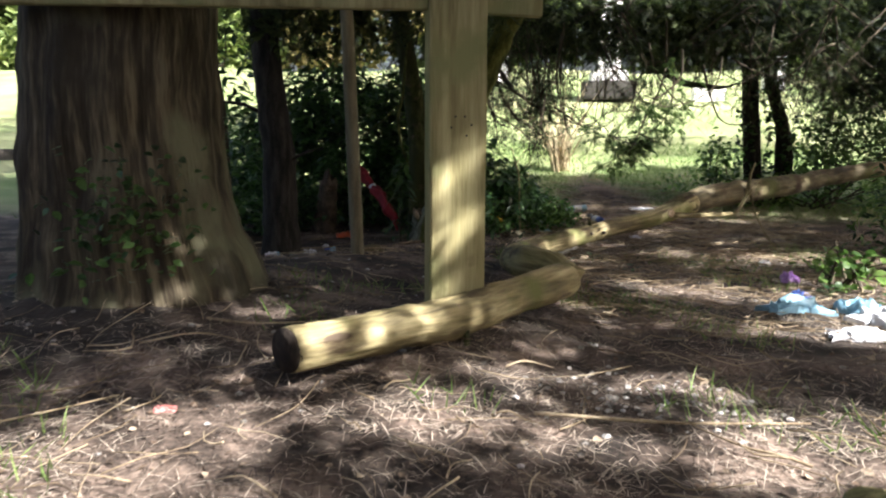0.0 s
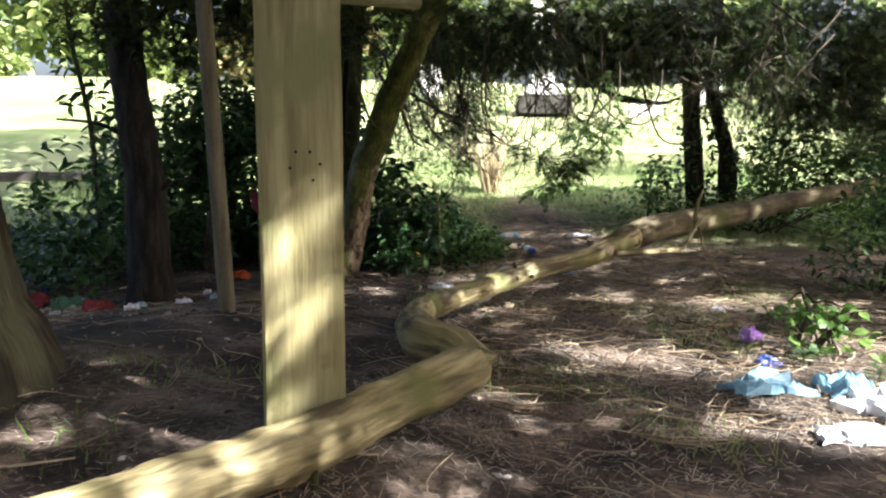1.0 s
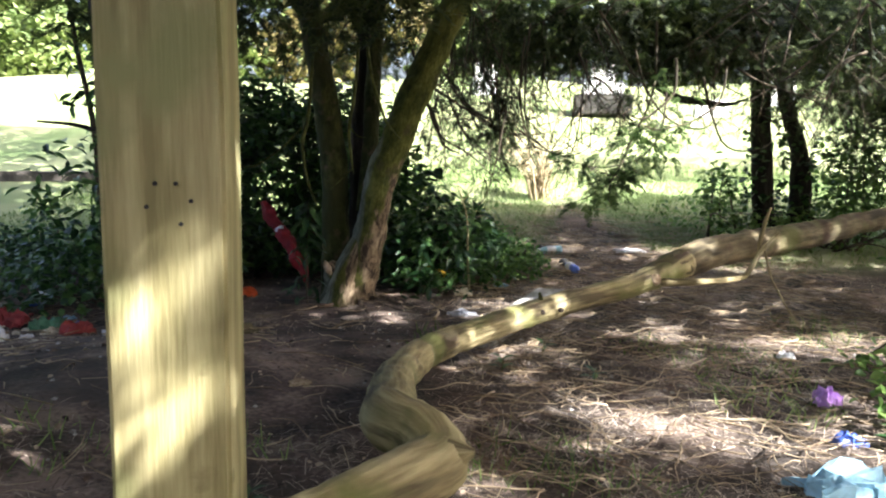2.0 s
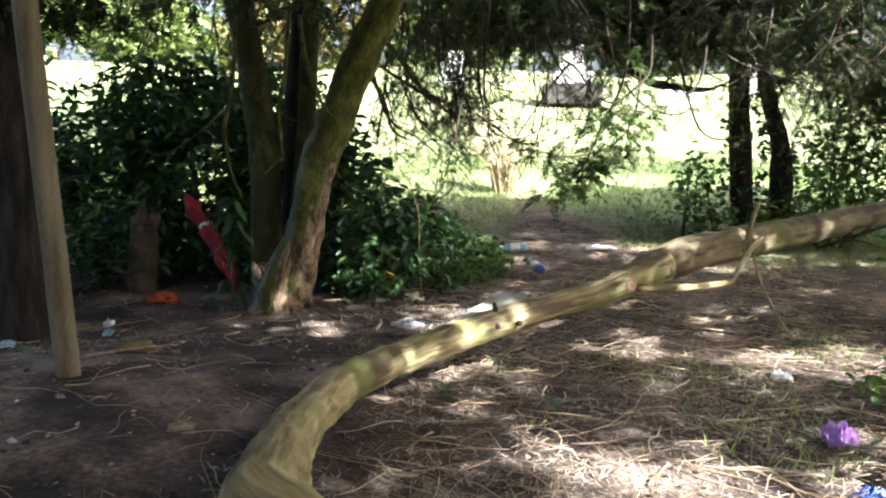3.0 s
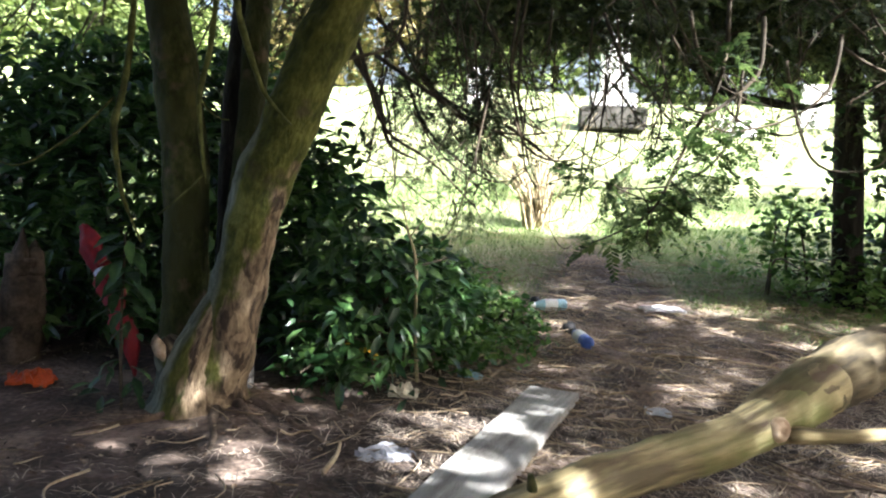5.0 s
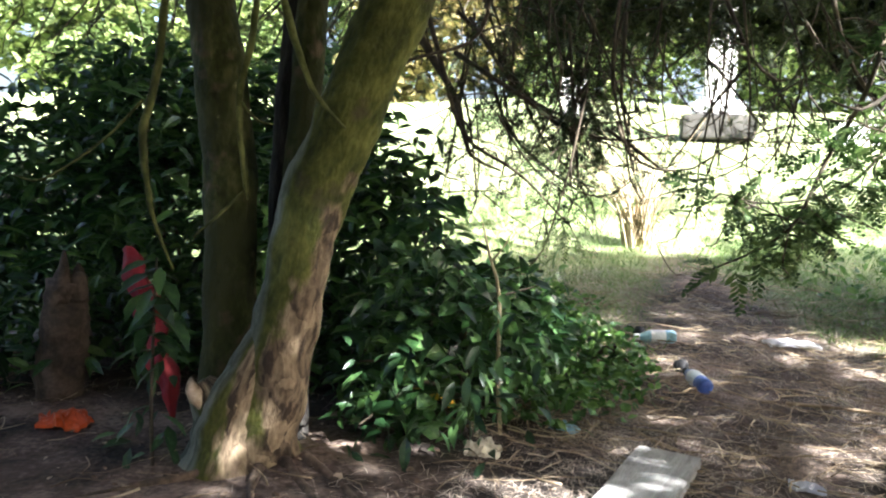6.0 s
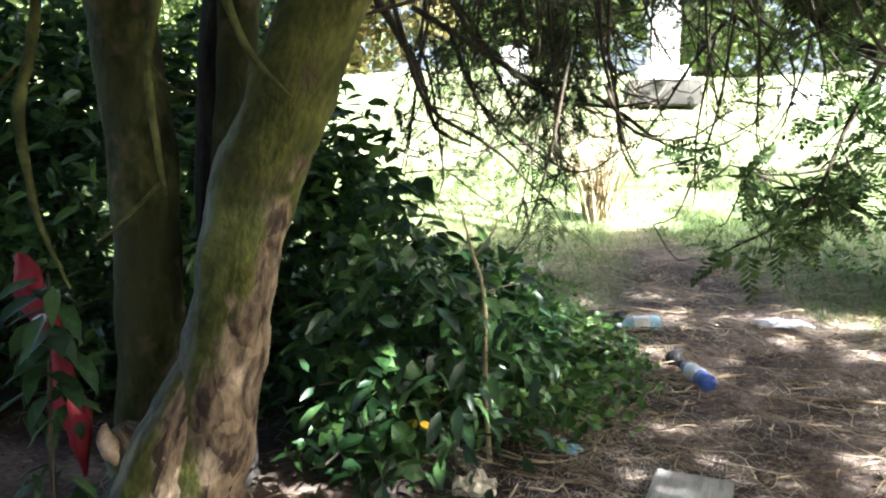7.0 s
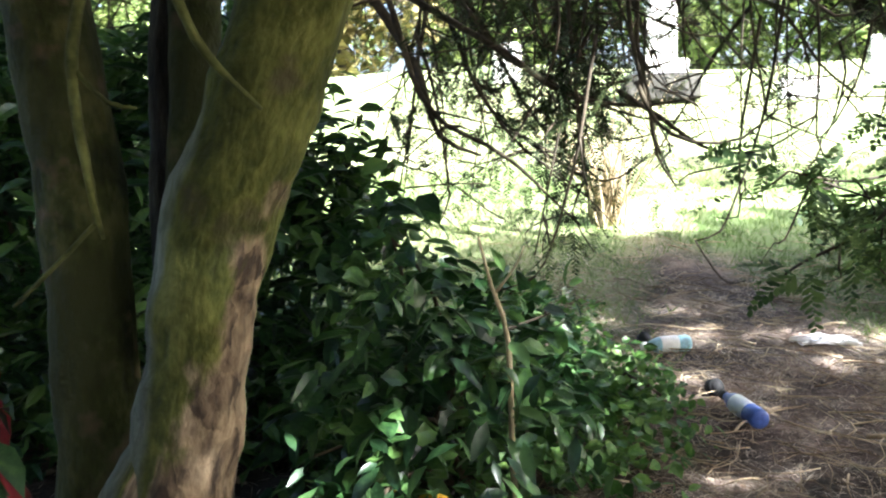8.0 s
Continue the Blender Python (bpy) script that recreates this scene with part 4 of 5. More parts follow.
foliage("ivy", [SHORT], np.concatenate([np.stack([3.62 + 0.17 * np.cos(a), 9.6 + 0.17 * np.sin(a), z], -1) for a, z in [(RNG.uniform(0, 6.3, 500), RNG.uniform(0.3, 2.6, 500))]] + [np.stack([3.97 + 0.15 * np.cos(a), 9.6 + 0.15 * np.sin(a), z], -1) for a, z in [(RNG.uniform(0, 6.3, 160), RNG.uniform(0.3, 1.3, 160))]]), (0.05, 0.09), M_LAUREL, twin, "climbing ivy")
a = RNG.normal(-1.15, 0.36, 230)
z = RNG.beta(2, 2.2, 230) * 0.6 + 0.36
r = 0.41 + 0.13 * np.exp(-(z - 0.3) * 4) + RNG.uniform(0, 0.03, 230)
foliage("ivy", [SHORT], np.stack([-1.29 + r * np.cos(a), 3.63 + r * np.sin(a), z], -1), (0.03, 0.055), M_LAUREL, big, "patch of dark ivy")

# ---- hanging conifer boughs over the path ----
weep = thing("weeping_conifer", "weeping conifer with thin dark boughs over the path", "tree", (1.9, 10.2, G(1.9, 10.2)))
bough_pts, spray_at = [], []


def bough(pts, r=0.010, sprays=26, reach=0.16, size_bias=0.0):
    pts = [tuple(c + RNG.normal(0, 0.025) * (0 < k < len(pts) - 1) for c in q) for k, q in enumerate(pts)]
    line = curve_points([(*q, r * (1 - 0.75 * k / (len(pts) - 1))) for k, q in enumerate(pts)], 0.06)
    v, f = tube([tuple(q) for q in line[::2]], 6, 0.1, 0.1, 20)
    arrays("bough", (v - np.array(weep.location), f), M_TWIG, weep)
    n = len(line)
    for _ in range(sprays):
        k = int(n * RNG.uniform(0.12, 1) ** 0.7) % n
        spray_at.append(line[k, :3] + RNG.normal(size=3) * reach * np.array([0.7, 0.7, 0.55]) - (0, 0, 0.05))
    for _ in range(max(2, sprays // 6)):
        k = int(n * RNG.uniform(0.2, 0.95))
        a = line[k, :3]
        d = RNG.normal(size=3) * (0.14, 0.1, 0.08) - (0, 0, 0.10)
        bough_pts.append(tube([(*a, 0.004), (*(a + d * 0.5 + RNG.normal(size=3) * 0.02), 0.003), (*(a + d * 0.8 + RNG.normal(size=3) * 0.035), 0.002), (*(a + d + RNG.normal(size=3) * 0.05), 0.001)], 4, 0.05))


bough([(2.1, 7.9, 2.1), (2.06, 7.9, 1.6), (1.92, 7.85, 1.2), (1.78, 7.8, 0.92), (1.6, 7.78, 0.78), (1.5, 7.76, 0.74)], 0.012, 130, 0.13)
bough([(2.2, 7.9, 1.7), (2.15, 7.9, 1.25), (2.0, 7.9, 1.05), (1.7, 7.85, 1.0), (1.45, 7.8, 1.06)], 0.009, 110, 0.12)
near_at, spray_at[:] = list(spray_at), []
bough([(1.12, 8.0, 2.0), (1.11, 8.0, 1.5), (1.14, 8.0, 1.2), (1.2, 8.0, 1.05), (1.30, 8.0, 0.95)], 0.010, 12, 0.08)
bough([(1.12, 8.0, 1.32), (1.25, 8.0, 1.15), (1.45, 8.0, 1.11), (1.6, 8.0, 1.17), (1.74, 8.0, 1.29)], 0.008, 8, 0.08)
bough([(0.25, 8.0, 1.9), (0.35, 8.0, 1.55), (0.47, 8.0, 1.25), (0.72, 8.0, 1.1), (0.85, 8.0, 1.0), (1.0, 8.0, 0.82)], 0.014, 34, 0.14)
bough([(0.45, 8.2, 1.8), (0.7, 8.2, 1.45), (0.95, 8.2, 1.3), (1.2, 8.2, 1.2), (1.5, 8.2, 1.22)], 0.010, 26, 0.14)
bough([(0.2, 8.1, 1.75), (0.39, 8.1, 1.48), (0.44, 8.1, 1.34), (0.51, 8.1, 1.16), (0.63, 8.1, 1.10)], 0.022, 18, 0.10)
bough([(0.40, 8.1, 1.62), (0.75, 8.1, 1.42), (0.90, 8.1, 1.33), (1.10, 8.1, 1.29), (1.28, 8.1, 1.27), (1.37, 8.1, 1.28)], 0.012, 8, 0.08)
bough([(1.14, 8.1, 1.8), (1.16, 8.1, 1.37), (1.16, 8.1, 1.22), (1.23, 8.1, 1.05), (1.32, 8.1, 0.94)], 0.010, 5, 0.06)
bough([(1.08, 8.1, 1.30), (1.22, 8.1, 1.19), (1.31, 8.1, 1.14), (1.48, 8.1, 1.12), (1.58, 8.1, 1.17), (1.72, 8.1, 1.21)], 0.009, 7, 0.08)
bough([(0.90, 8.1, 1.75), (0.93, 8.1, 1.21), (0.92, 8.1, 1.02), (0.97, 8.1, 0.90), (1.05, 8.1, 0.70)], 0.008, 5, 0.06)
bough([(0.6, 8.1, 1.36), (0.74, 8.1, 1.21), (0.90, 8.1, 1.05), (1.02, 8.1, 0.96), (1.09, 8.1, 0.84)], 0.007, 6, 0.08)
bough([(0.42, 8.1, 1.5), (0.47, 8.1, 1.30), (0.53, 8.1, 1.01), (0.49, 8.1, 0.88)], 0.009, 8, 0.08)
for k in range(26):
    x0, y0, z0 = RNG.uniform(0.4, 2.0), RNG.uniform(7.9, 8.8), RNG.uniform(1.45, 1.9)
    dx, drop = RNG.uniform(-0.4, 0.4), RNG.uniform(0.35, 0.8)
    bough([(x0, y0, z0), (x0 + dx * 0.2, y0, z0 - drop * 0.5), (x0 + dx * 0.55, y0, z0 - drop * 0.95), (x0 + dx, y0 - 0.04, z0 - drop * RNG.uniform(0.8, 1.1))], RNG.uniform(0.004, 0.007), 5, 0.08)
for k in range(100):
    x0, y0 = RNG.uniform(0.2, 5.6), RNG.uniform(7.9, 10.4)
    z0 = RNG.uniform(1.75, 2.5)
    drop = RNG.uniform(0.35, 0.95) * (1 if x0 < 3.2 else 1.1)
    dx, dy = RNG.uniform(-0.9, 0.9), RNG.uniform(-0.5, 0.2)
    bough([(x0, y0, z0), (x0 + dx * 0.3, y0 + dy * 0.3, z0 - drop * 0.25), (x0 + dx * 0.65, y0 + dy * 0.7, z0 - drop * 0.65), (x0 + dx, y0 + dy, z0 - drop)], RNG.uniform(0.006, 0.014), int(RNG.uniform(24, 60)), 0.17)
for k in range(8):
    x0, y0, z0 = RNG.uniform(0.5, 2.7), RNG.uniform(7.7, 8.7), RNG.uniform(1.5, 2.0)
    dx, drop = RNG.choice([-1, 1]) * RNG.uniform(0.35, 0.8), RNG.uniform(0.3, 0.75)
    bough([(x0, y0, z0), (x0 + dx * 0.12, y0, z0 - drop * 0.5), (x0 + dx * 0.4, y0 - 0.05, z0 - drop * 0.9), (x0 + dx * 0.75, y0 - 0.05, z0 - drop), (x0 + dx, y0, z0 - drop * 0.8)], RNG.uniform(0.008, 0.014), 9, 0.1)
for k in range(22):
    x0, y0, z0 = RNG.uniform(-2.2, 1.0), RNG.uniform(8.0, 9.4), RNG.uniform(2.0, 2.6)
    dx = RNG.uniform(-0.6, 0.6)
    bough([(x0, y0, z0), (x0 + dx * 0.4, y0, z0 - 0.2), (x0 + dx, y0 - 0.1, z0 - RNG.uniform(0.4, 0.7))], 0.010, 36, 0.17)
for k in range(18):
    x0, y0, z0 = RNG.uniform(0.45, 1.15), RNG.uniform(8.1, 8.6), RNG.uniform(1.5, 2.0)
    dx = RNG.uniform(-0.35, 0.35)
    bough([(x0, y0, z0), (x0 + dx * 0.4, y0, z0 - 0.2), (x0 + dx, y0 - 0.1, z0 - RNG.uniform(0.45, 0.85))], 0.009, 46, 0.13)
for k in range(44):
    x0, y0, z0 = RNG.uniform(1.8, 5.4), RNG.uniform(8.6, 9.8), RNG.uniform(2.0, 2.6)
    dx = RNG.uniform(-0.6, 0.6)
    bough([(x0, y0, z0), (x0 + dx * 0.4, y0, z0 - 0.2), (x0 + dx, y0 - 0.1, z0 - RNG.uniform(0.45, 0.95))], 0.010, 52, 0.18)
for k in range(26):
    x0, y0, z0 = RNG.uniform(-1.9, 0.5), RNG.uniform(8.8, 9.4), RNG.uniform(2.0, 2.5)
    dx = RNG.uniform(-0.5, 0.5)
    bough([(x0, y0, z0), (x0 + dx * 0.4, y0, z0 - 0.2), (x0 + dx, y0 - 0.1, z0 - RNG.uniform(0.5, 0.9))], 0.010, 44, 0.18)
W0 = np.array(weep.location)
stem("trunk", [(2.4, 10.9, 2.8, 0.07), (2.0, 10.4, 3.2, 0.09), (1.9, 10.2, 4.5, 0.07)], M_BARK_DARK, weep, 10)
jv, jf = joined(bough_pts)
tagged(arrays("twig", (jv - W0, jf), M_TWIG, weep, "thin bare twigs"), kind="stuff")
spray_at += list(np.concatenate([blob(1000, (1.0, 9.4, 2.4), (1.3, 0.7, 0.6), 0.1), blob(800, (2.7, 9.8, 2.5), (1.2, 0.6, 0.65), 0.1), blob(700, (1.7, 8.8, 1.95), (1.5, 0.5, 0.38), 0.1), blob(900, (-1.0, 9.3, 2.5), (1.3, 0.6, 0.5), 0.1)]))
foliage("near_sprays", FULL, [q for q in near_at if q[2] > 0.72], (0.11, 0.2), M_SPRAY, weep, "hanging green sprays", 0.5)
foliage("sprays", SPRAYS, [q for q in spray_at if (q[2] > 0.8 or q[0] < 1.2) and (q[2] > 1.85 or RNG.uniform() < (0.52 if q[0] > 1.1 else 1.0 if q[0] > 0.3 else 0.4))], (0.07, 0.16), M_NEEDLE, weep, "feathery dark green sprays", 0.55)
back = np.concatenate([blob(900, (1.4, 9.1, 2.2), (1.0, 0.4, 0.4), 0.1), blob(1300, (2.7, 9.2, 2.25), (1.0, 0.5, 0.5), 0.1)])
foliage("back_sprays", FULL, back[back[:, 2] > 1.85], (0.13, 0.24), M_NEEDLE, weep, "dense dark green sprays", 0.5)
yew = thing("dark_yew", "dense dark yew at the edge of the clearing", "tree", (6.2, 10.0, G(6.2, 10.0)))
stem("trunk", [(6.2, 10.0, 0.0, 0.25), (6.2, 10.0, 1.4, 0.16), (6.1, 10.0, 4, 0.08)], M_BARK_DARK, yew, 12)
foliage("crown", SPRAYS, np.concatenate([blob(1500, (4.6, 9.3, 2.1), (1.1, 0.7, 0.75)), blob(1700, (6.0, 9.3, 2.0), (1.3, 0.9, 1.0)), blob(900, (3.4, 9.7, 2.35), (0.8, 0.5, 0.5)), blob(1500, (4.4, 8.9, 2.05), (1.2, 0.5, 0.6)), blob(1100, (5.4, 8.7, 1.7), (0.9, 0.5, 0.7)), blob(1000, (5.3, 9.9, 1.3), (1.1, 0.4, 0.6)), blob(1200, (7.6, 9.6, 2.0), (1.4, 1.0, 1.2))]), (0.14, 0.26), M_NEEDLE, yew, "", 0.5)
# out-of-view crown added sunward to throw shade on the yew
foliage("upper_crown", TUFT, outside_pools(blob(1700, (6.7, 8.3, 4.0), (2.5, 1.0, 0.8), 0.1)), (0.3, 0.5), M_CANOPY, yew, "", 0.1, 0.6)

# ---- lawn, monument and distance ----
dry = thing("dry_shrub", "fan of pale dry stems on the lawn edge", "bush", (1.62, 11.5, G(1.62, 11.5)))
pieces = []
for k in range(64):
    a = RNG.normal(-0.05, 0.30)
    b = RNG.normal(0, 0.22)
    h = RNG.uniform(0.6, 1.3)
    x, y = 1.62 + RNG.normal(0, 0.06), 11.5 + RNG.normal(0, 0.06)
    v, f = tube([(x, y, G(x, y) - 0.02, 0.010), (x + a * h * 0.5, y + b * h * 0.5, G(x, y) + h * 0.55, 0.006), (x + a * h * 1.6 - 0.08, y + b * h, G(x, y) + h, 0.003)], 5, 0.15)
    arrays("dry_stem", (v - np.array(dry.location), f), M_DRY, dry)

mon = thing("monument", "white stone shaft on a grey plinth on the lawn", "monument", (3.65, 18.6, G(3.65, 18.6)))
for nm, sx, sy, sz, z, m in (("plinth", 1.2, 0.9, 0.42, 2.17, M_STONE), ("step", 0.85, 0.65, 0.25, 2.5, M_MARBLE), ("shaft", 0.5, 0.4, 1.7, 3.45, M_MARBLE), ("capital", 0.66, 0.5, 0.14, 4.35, M_MARBLE)):
    fixed(nm, box_bm(sx, sy, sz, 0.03), m, mon, pose(3.62, 18.6, z, 0, 0, -6))
for x, y, w, h, m, lab in ((5.95, 18.6, 0.8, 0.35, M_MARBLE, "low pale gravestone on the lawn"), (8.2, 20.5, 0.6, 0.9, M_MARBLE, "pale upright gravestone on the lawn"), (1.2, 21.5, 0.6, 0.8, M_MARBLE, "pale upright gravestone on the lawn"), (10.5, 18.0, 0.7, 0.8, M_STONE, "low grey gravestone on the lawn")):
    gsn = part("gravestone", box_bm(w, 0.14, h + 0.1, 0.04), m)
    gsn.matrix_world = pose(x, y, G(x, y) + h / 2 - 0.05, 2, 0, RNG.uniform(-8, 8))
    tagged(gsn, lab, "gravestone", "gravestones on the lawn")
kerb = part("kerb", box_bm(5.5, 0.22, 0.2, 0.03, 20, 0.03, 4), M_KERB)
kerb.matrix_world = pose(-6.4, 12.15, G(-6.4, 12.15) + 0.03, 0, 0, 3)
tagged(kerb, "dark low stone kerb across the lawn", "kerb", kind="structure")
for k, (x, y, r, h, m) in enumerate([(-20, 34, 4.0, 3.0, M_FAR), (-12, 36, 4.5, 3.2, M_FAR), (-5, 38, 4.4, 4.0, M_RUST), (2, 41, 5.2, 5.0, M_FAR), (10, 40, 5.4, 5.0, M_FAR), (16, 37, 5, 5, M_FAR), (24, 34, 5, 5, M_FAR), (-28, 30, 5, 4, M_FAR), (32, 28, 5, 5, M_FAR), (-16, 46, 5, 5.5, M_FAR), (-8, 48, 5, 6, M_FAR), (20, 46, 5.5, 6, M_FAR), (28, 42, 5, 6, M_FAR), (-24, 43, 5, 5.5, M_FAR), (-9, 30, 2.2, 1.3, M_FAR), (-14.5, 29, 2.0, 1.2, M_FAR), (-2, 53, 6, 7, M_FAR), (6.5, 53, 6, 7, M_FAR), (14, 51, 6, 7, M_FAR), (3, 60, 7, 9, M_FAR)]):
    t = thing("far_tree", "rounded leafy tree beyond the lawn" if r > 3 else "clipped green shrub beyond the lawn", "tree", (x, y, G(x, y)), "trees beyond the lawn")
    stem("trunk", [(x, y, G(x, y) - 0.2, 0.3), (x, y, G(x, y) + h, 0.2), (x + 0.3, y, G(x, y) + h * 1.6, 0.08)], M_BARK_DARK, t, 8, step=0.4)
    q = np.concatenate([blob(700, (x + RNG.uniform(-1, 1) * r * 0.4, y, G(x, y) + h * (0.55 + 0.45 * j)), (r * RNG.uniform(0.55, 0.8), r * 0.6, h * 0.55)) for j in range(3)])
    foliage("crown", [SHORT], q[q[:, 2] > 3.2], (0.35, 0.7) if r > 3 else (0.2, 0.35), m, t)

# ---- litter ----
def crumpled(name, label, category, loc, size, material, seed=0, flat=0.4, rz=0.0, group="scattered litter"):
    """A crumpled scrap: a folded sheet with sharp creases that lies on the soil."""
    n = 12
    g = np.linspace(-0.5, 0.5, n)
    x, y = np.meshgrid(g, g)
    z = np.zeros_like(x)
    for i in range(n):
        for j in range(n):
            q = Vector((x[i, j] * 3.4, y[i, j] * 3.4, seed * 3.7))
            z[i, j] = abs(noise.noise(q)) + 0.5 * abs(noise.noise(q * 2.3)) - 1.1 * (x[i, j] ** 2 + y[i, j] ** 2)
            x[i, j] += 0.22 * noise.noise(q * 1.3 + Vector((7, 0, 0)))
            y[i, j] += 0.22 * noise.noise(q * 1.3 + Vector((0, 9, 0)))
    z = (z - z.min()) / (z.max() - z.min())
    v = np.stack([x * size[0], y * size[1], z * size[2]], -1).reshape(-1, 3)
    low = v.copy()
    low[:, 2] = np.minimum(v[:, 2] - 0.003, v[:, 2] * flat - 0.004)
    i, j = np.meshgrid(np.arange(n - 1), np.arange(n - 1), indexing="ij")
    f = np.stack([i * n + j, i * n + j + 1, (i + 1) * n + j + 1, (i + 1) * n + j], -1).reshape(-1, 4)
    rim = [k for k in range(n)] + [k * n + n - 1 for k in range(1, n)] + [(n - 1) * n + k for k in range(n - 2, -1, -1)] + [k * n for k in range(n - 2, 0, -1)]
    m = n * n
    side = np.array([(rim[k], rim[k - 1], rim[k - 1] + m, rim[k] + m) for k in range(len(rim))])
    ob = arrays(name, (np.vstack([v, low]), np.vstack([f, f[:, ::-1] + m, side])), material, smooth=False)
    ob.matrix_world = pose(loc[0], loc[1], loc[2] if len(loc) > 2 else G(*loc[:2]) + 0.004, 0, 0, rz)
    return tagged(ob, label, category, group)


def bottle(label, a, b, r, body_m, band_m, cap_m):
    """A plastic bottle lying on its side from its base a to its cap b."""
    a, b = Vector((*a, G(*a) + r)), Vector((*b, G(*b) + r * 0.9))
    ln = (b - a).length
    e = new("bottle")
    e.matrix_world = Matrix.Translation(a) @ (b - a).to_track_quat("Z", "Y").to_matrix().to_4x4()
    tagged(e, label, "bottle", "bottles on the path")

    def lathe(name, prof, m, lab=""):
        n = 18
        ang = np.linspace(0, 2 * np.pi, n, endpoint=False)
        v = np.array([(rr * math.cos(t), rr * math.sin(t), zz) for rr, zz in prof for t in ang])
        i, k = np.meshgrid(np.arange(len(prof) - 1), np.arange(n), indexing="ij")
        f = np.stack([i * n + k, i * n + (k + 1) % n, (i + 1) * n + (k + 1) % n, (i + 1) * n + k], -1).reshape(-1, 4)
        arrays(name, (v, f), m, e, lab)
    lathe("body", [(0.001, 0.004), (r * 0.8, 0), (r, 0.012), (r, ln * 0.2), (r * 0.95, ln * 0.24), (r, ln * 0.28), (r, ln * 0.62), (r * 0.85, ln * 0.72), (r * 0.45, ln * 0.86), (r * 0.42, ln * 0.92)], body_m)
    lathe("label_band", [(r * 1.02, ln * 0.26), (r * 1.03, ln * 0.28), (r * 1.03, ln * 0.60), (r * 1.01, ln * 0.62)], band_m, "printed label band")
    lathe("cap", [(r * 0.5, ln * 0.88), (r * 0.52, ln * 0.9), (r * 0.52, ln * 0.99), (r * 0.42, ln), (0.001, ln)], cap_m)
    return e


bottle("crushed blue and white plastic bottle with black cap", (1.59, 8.15), (1.545, 8.43), 0.036, M_BLUE, M_WHITE, M_BLACK)
bottle("pale blue plastic bottle lying in the needles", (1.59, 9.07), (1.36, 9.03), 0.038, M_SKYBLUE, M_WHITE, M_WHITE)
for x, y, r, tilt in ((1.535, 8.50, 0.036, 62), (1.40, 9.16, 0.032, 50)):
    bm = bmesh.new()
    bmesh.ops.create_cone(bm, cap_ends=True, segments=22, radius1=r, radius2=r * 0.94, depth=r * 1.3)
    bmesh.ops.bevel(bm, geom=[e for e in bm.edges if e.calc_face_angle(0) > 0.8], offset=r * 0.18, segments=3, affect="EDGES")
    lid = part("black_lid", bm, M_BLACK, smooth=True)
    lid.matrix_world = pose(x, y, G(x, y) + r * 0.95, tilt, 0, 25)
    tagged(lid, "round black plastic lid on the soil", "lid", "scattered litter")
crumpled("white_carton", "flattened white carton on the path", "carton", (2.24, 9.16), (0.27, 0.12, 0.04), M_WHITE, 4, rz=-4)
crumpled("foil_wrapper", "crumpled silvery white wrapper on bare soil", "wrapper", (0.67, 6.50), (0.17, 0.10, 0.04), M_FOIL, 5, rz=8)
crumpled("blue_wrapper", "pale blue wrapper at the laurel edge", "wrapper", (0.95, 7.52), (0.12, 0.05, 0.04), M_SKYBLUE, 33, rz=-35)
crumpled("paper_scrap", "crumpled cream paper scrap under the laurel", "paper", (0.67, 7.2), (0.11, 0.09, 0.05), M_CREAM, 6)
crumpled("white_wrapper", "torn white wrapper behind the log", "wrapper", (1.70, 7.12), (0.10, 0.05, 0.03), M_WHITE, 7, rz=-20)
crumpled("blue_bottle_film", "pale blue plastic sheet in the sun", "plastic sheet", (1.80, 4.10), (0.30, 0.13, 0.09), M_SKYBLUE, 8, rz=5)
crumpled("blue_bag", "crumpled pale blue plastic bag", "plastic bag", (2.08, 4.08), (0.16, 0.16, 0.10), M_SKYBLUE, 9)
crumpled("white_bag", "crumpled white plastic bag in bright sun", "plastic bag", (2.16, 3.82), (0.36, 0.34, 0.12), M_WHITE, 10, rz=20)
crumpled("white_bag", "flat white plastic bag in bright sun", "plastic bag", (1.86, 3.60), (0.26, 0.12, 0.05), M_WHITE, 11, rz=-12)
crumpled("white_scrap", "small white paper scrap among weeds", "paper", (2.24, 5.62), (0.08, 0.06, 0.04), M_WHITE, 12)
crumpled("blue_scrap", "small blue film scrap among weeds", "wrapper", (1.98, 4.5), (0.10, 0.07, 0.05), M_BLUE, 13)
crumpled("purple_wrapper", "crumpled purple foil wrapper", "wrapper", (2.11, 4.92), (0.09, 0.09, 0.08), M_PURPLE, 14)
crumpled("orange_bag", "crumpled orange plastic bag in shade", "plastic bag", (-0.86, 7.16), (0.17, 0.12, 0.07), M_ORANGE, 15)
crumpled("pink_card", "small pink card on the needles", "card", (-0.70, 2.47), (0.06, 0.045, 0.012), M_PINK, 16, rz=12)
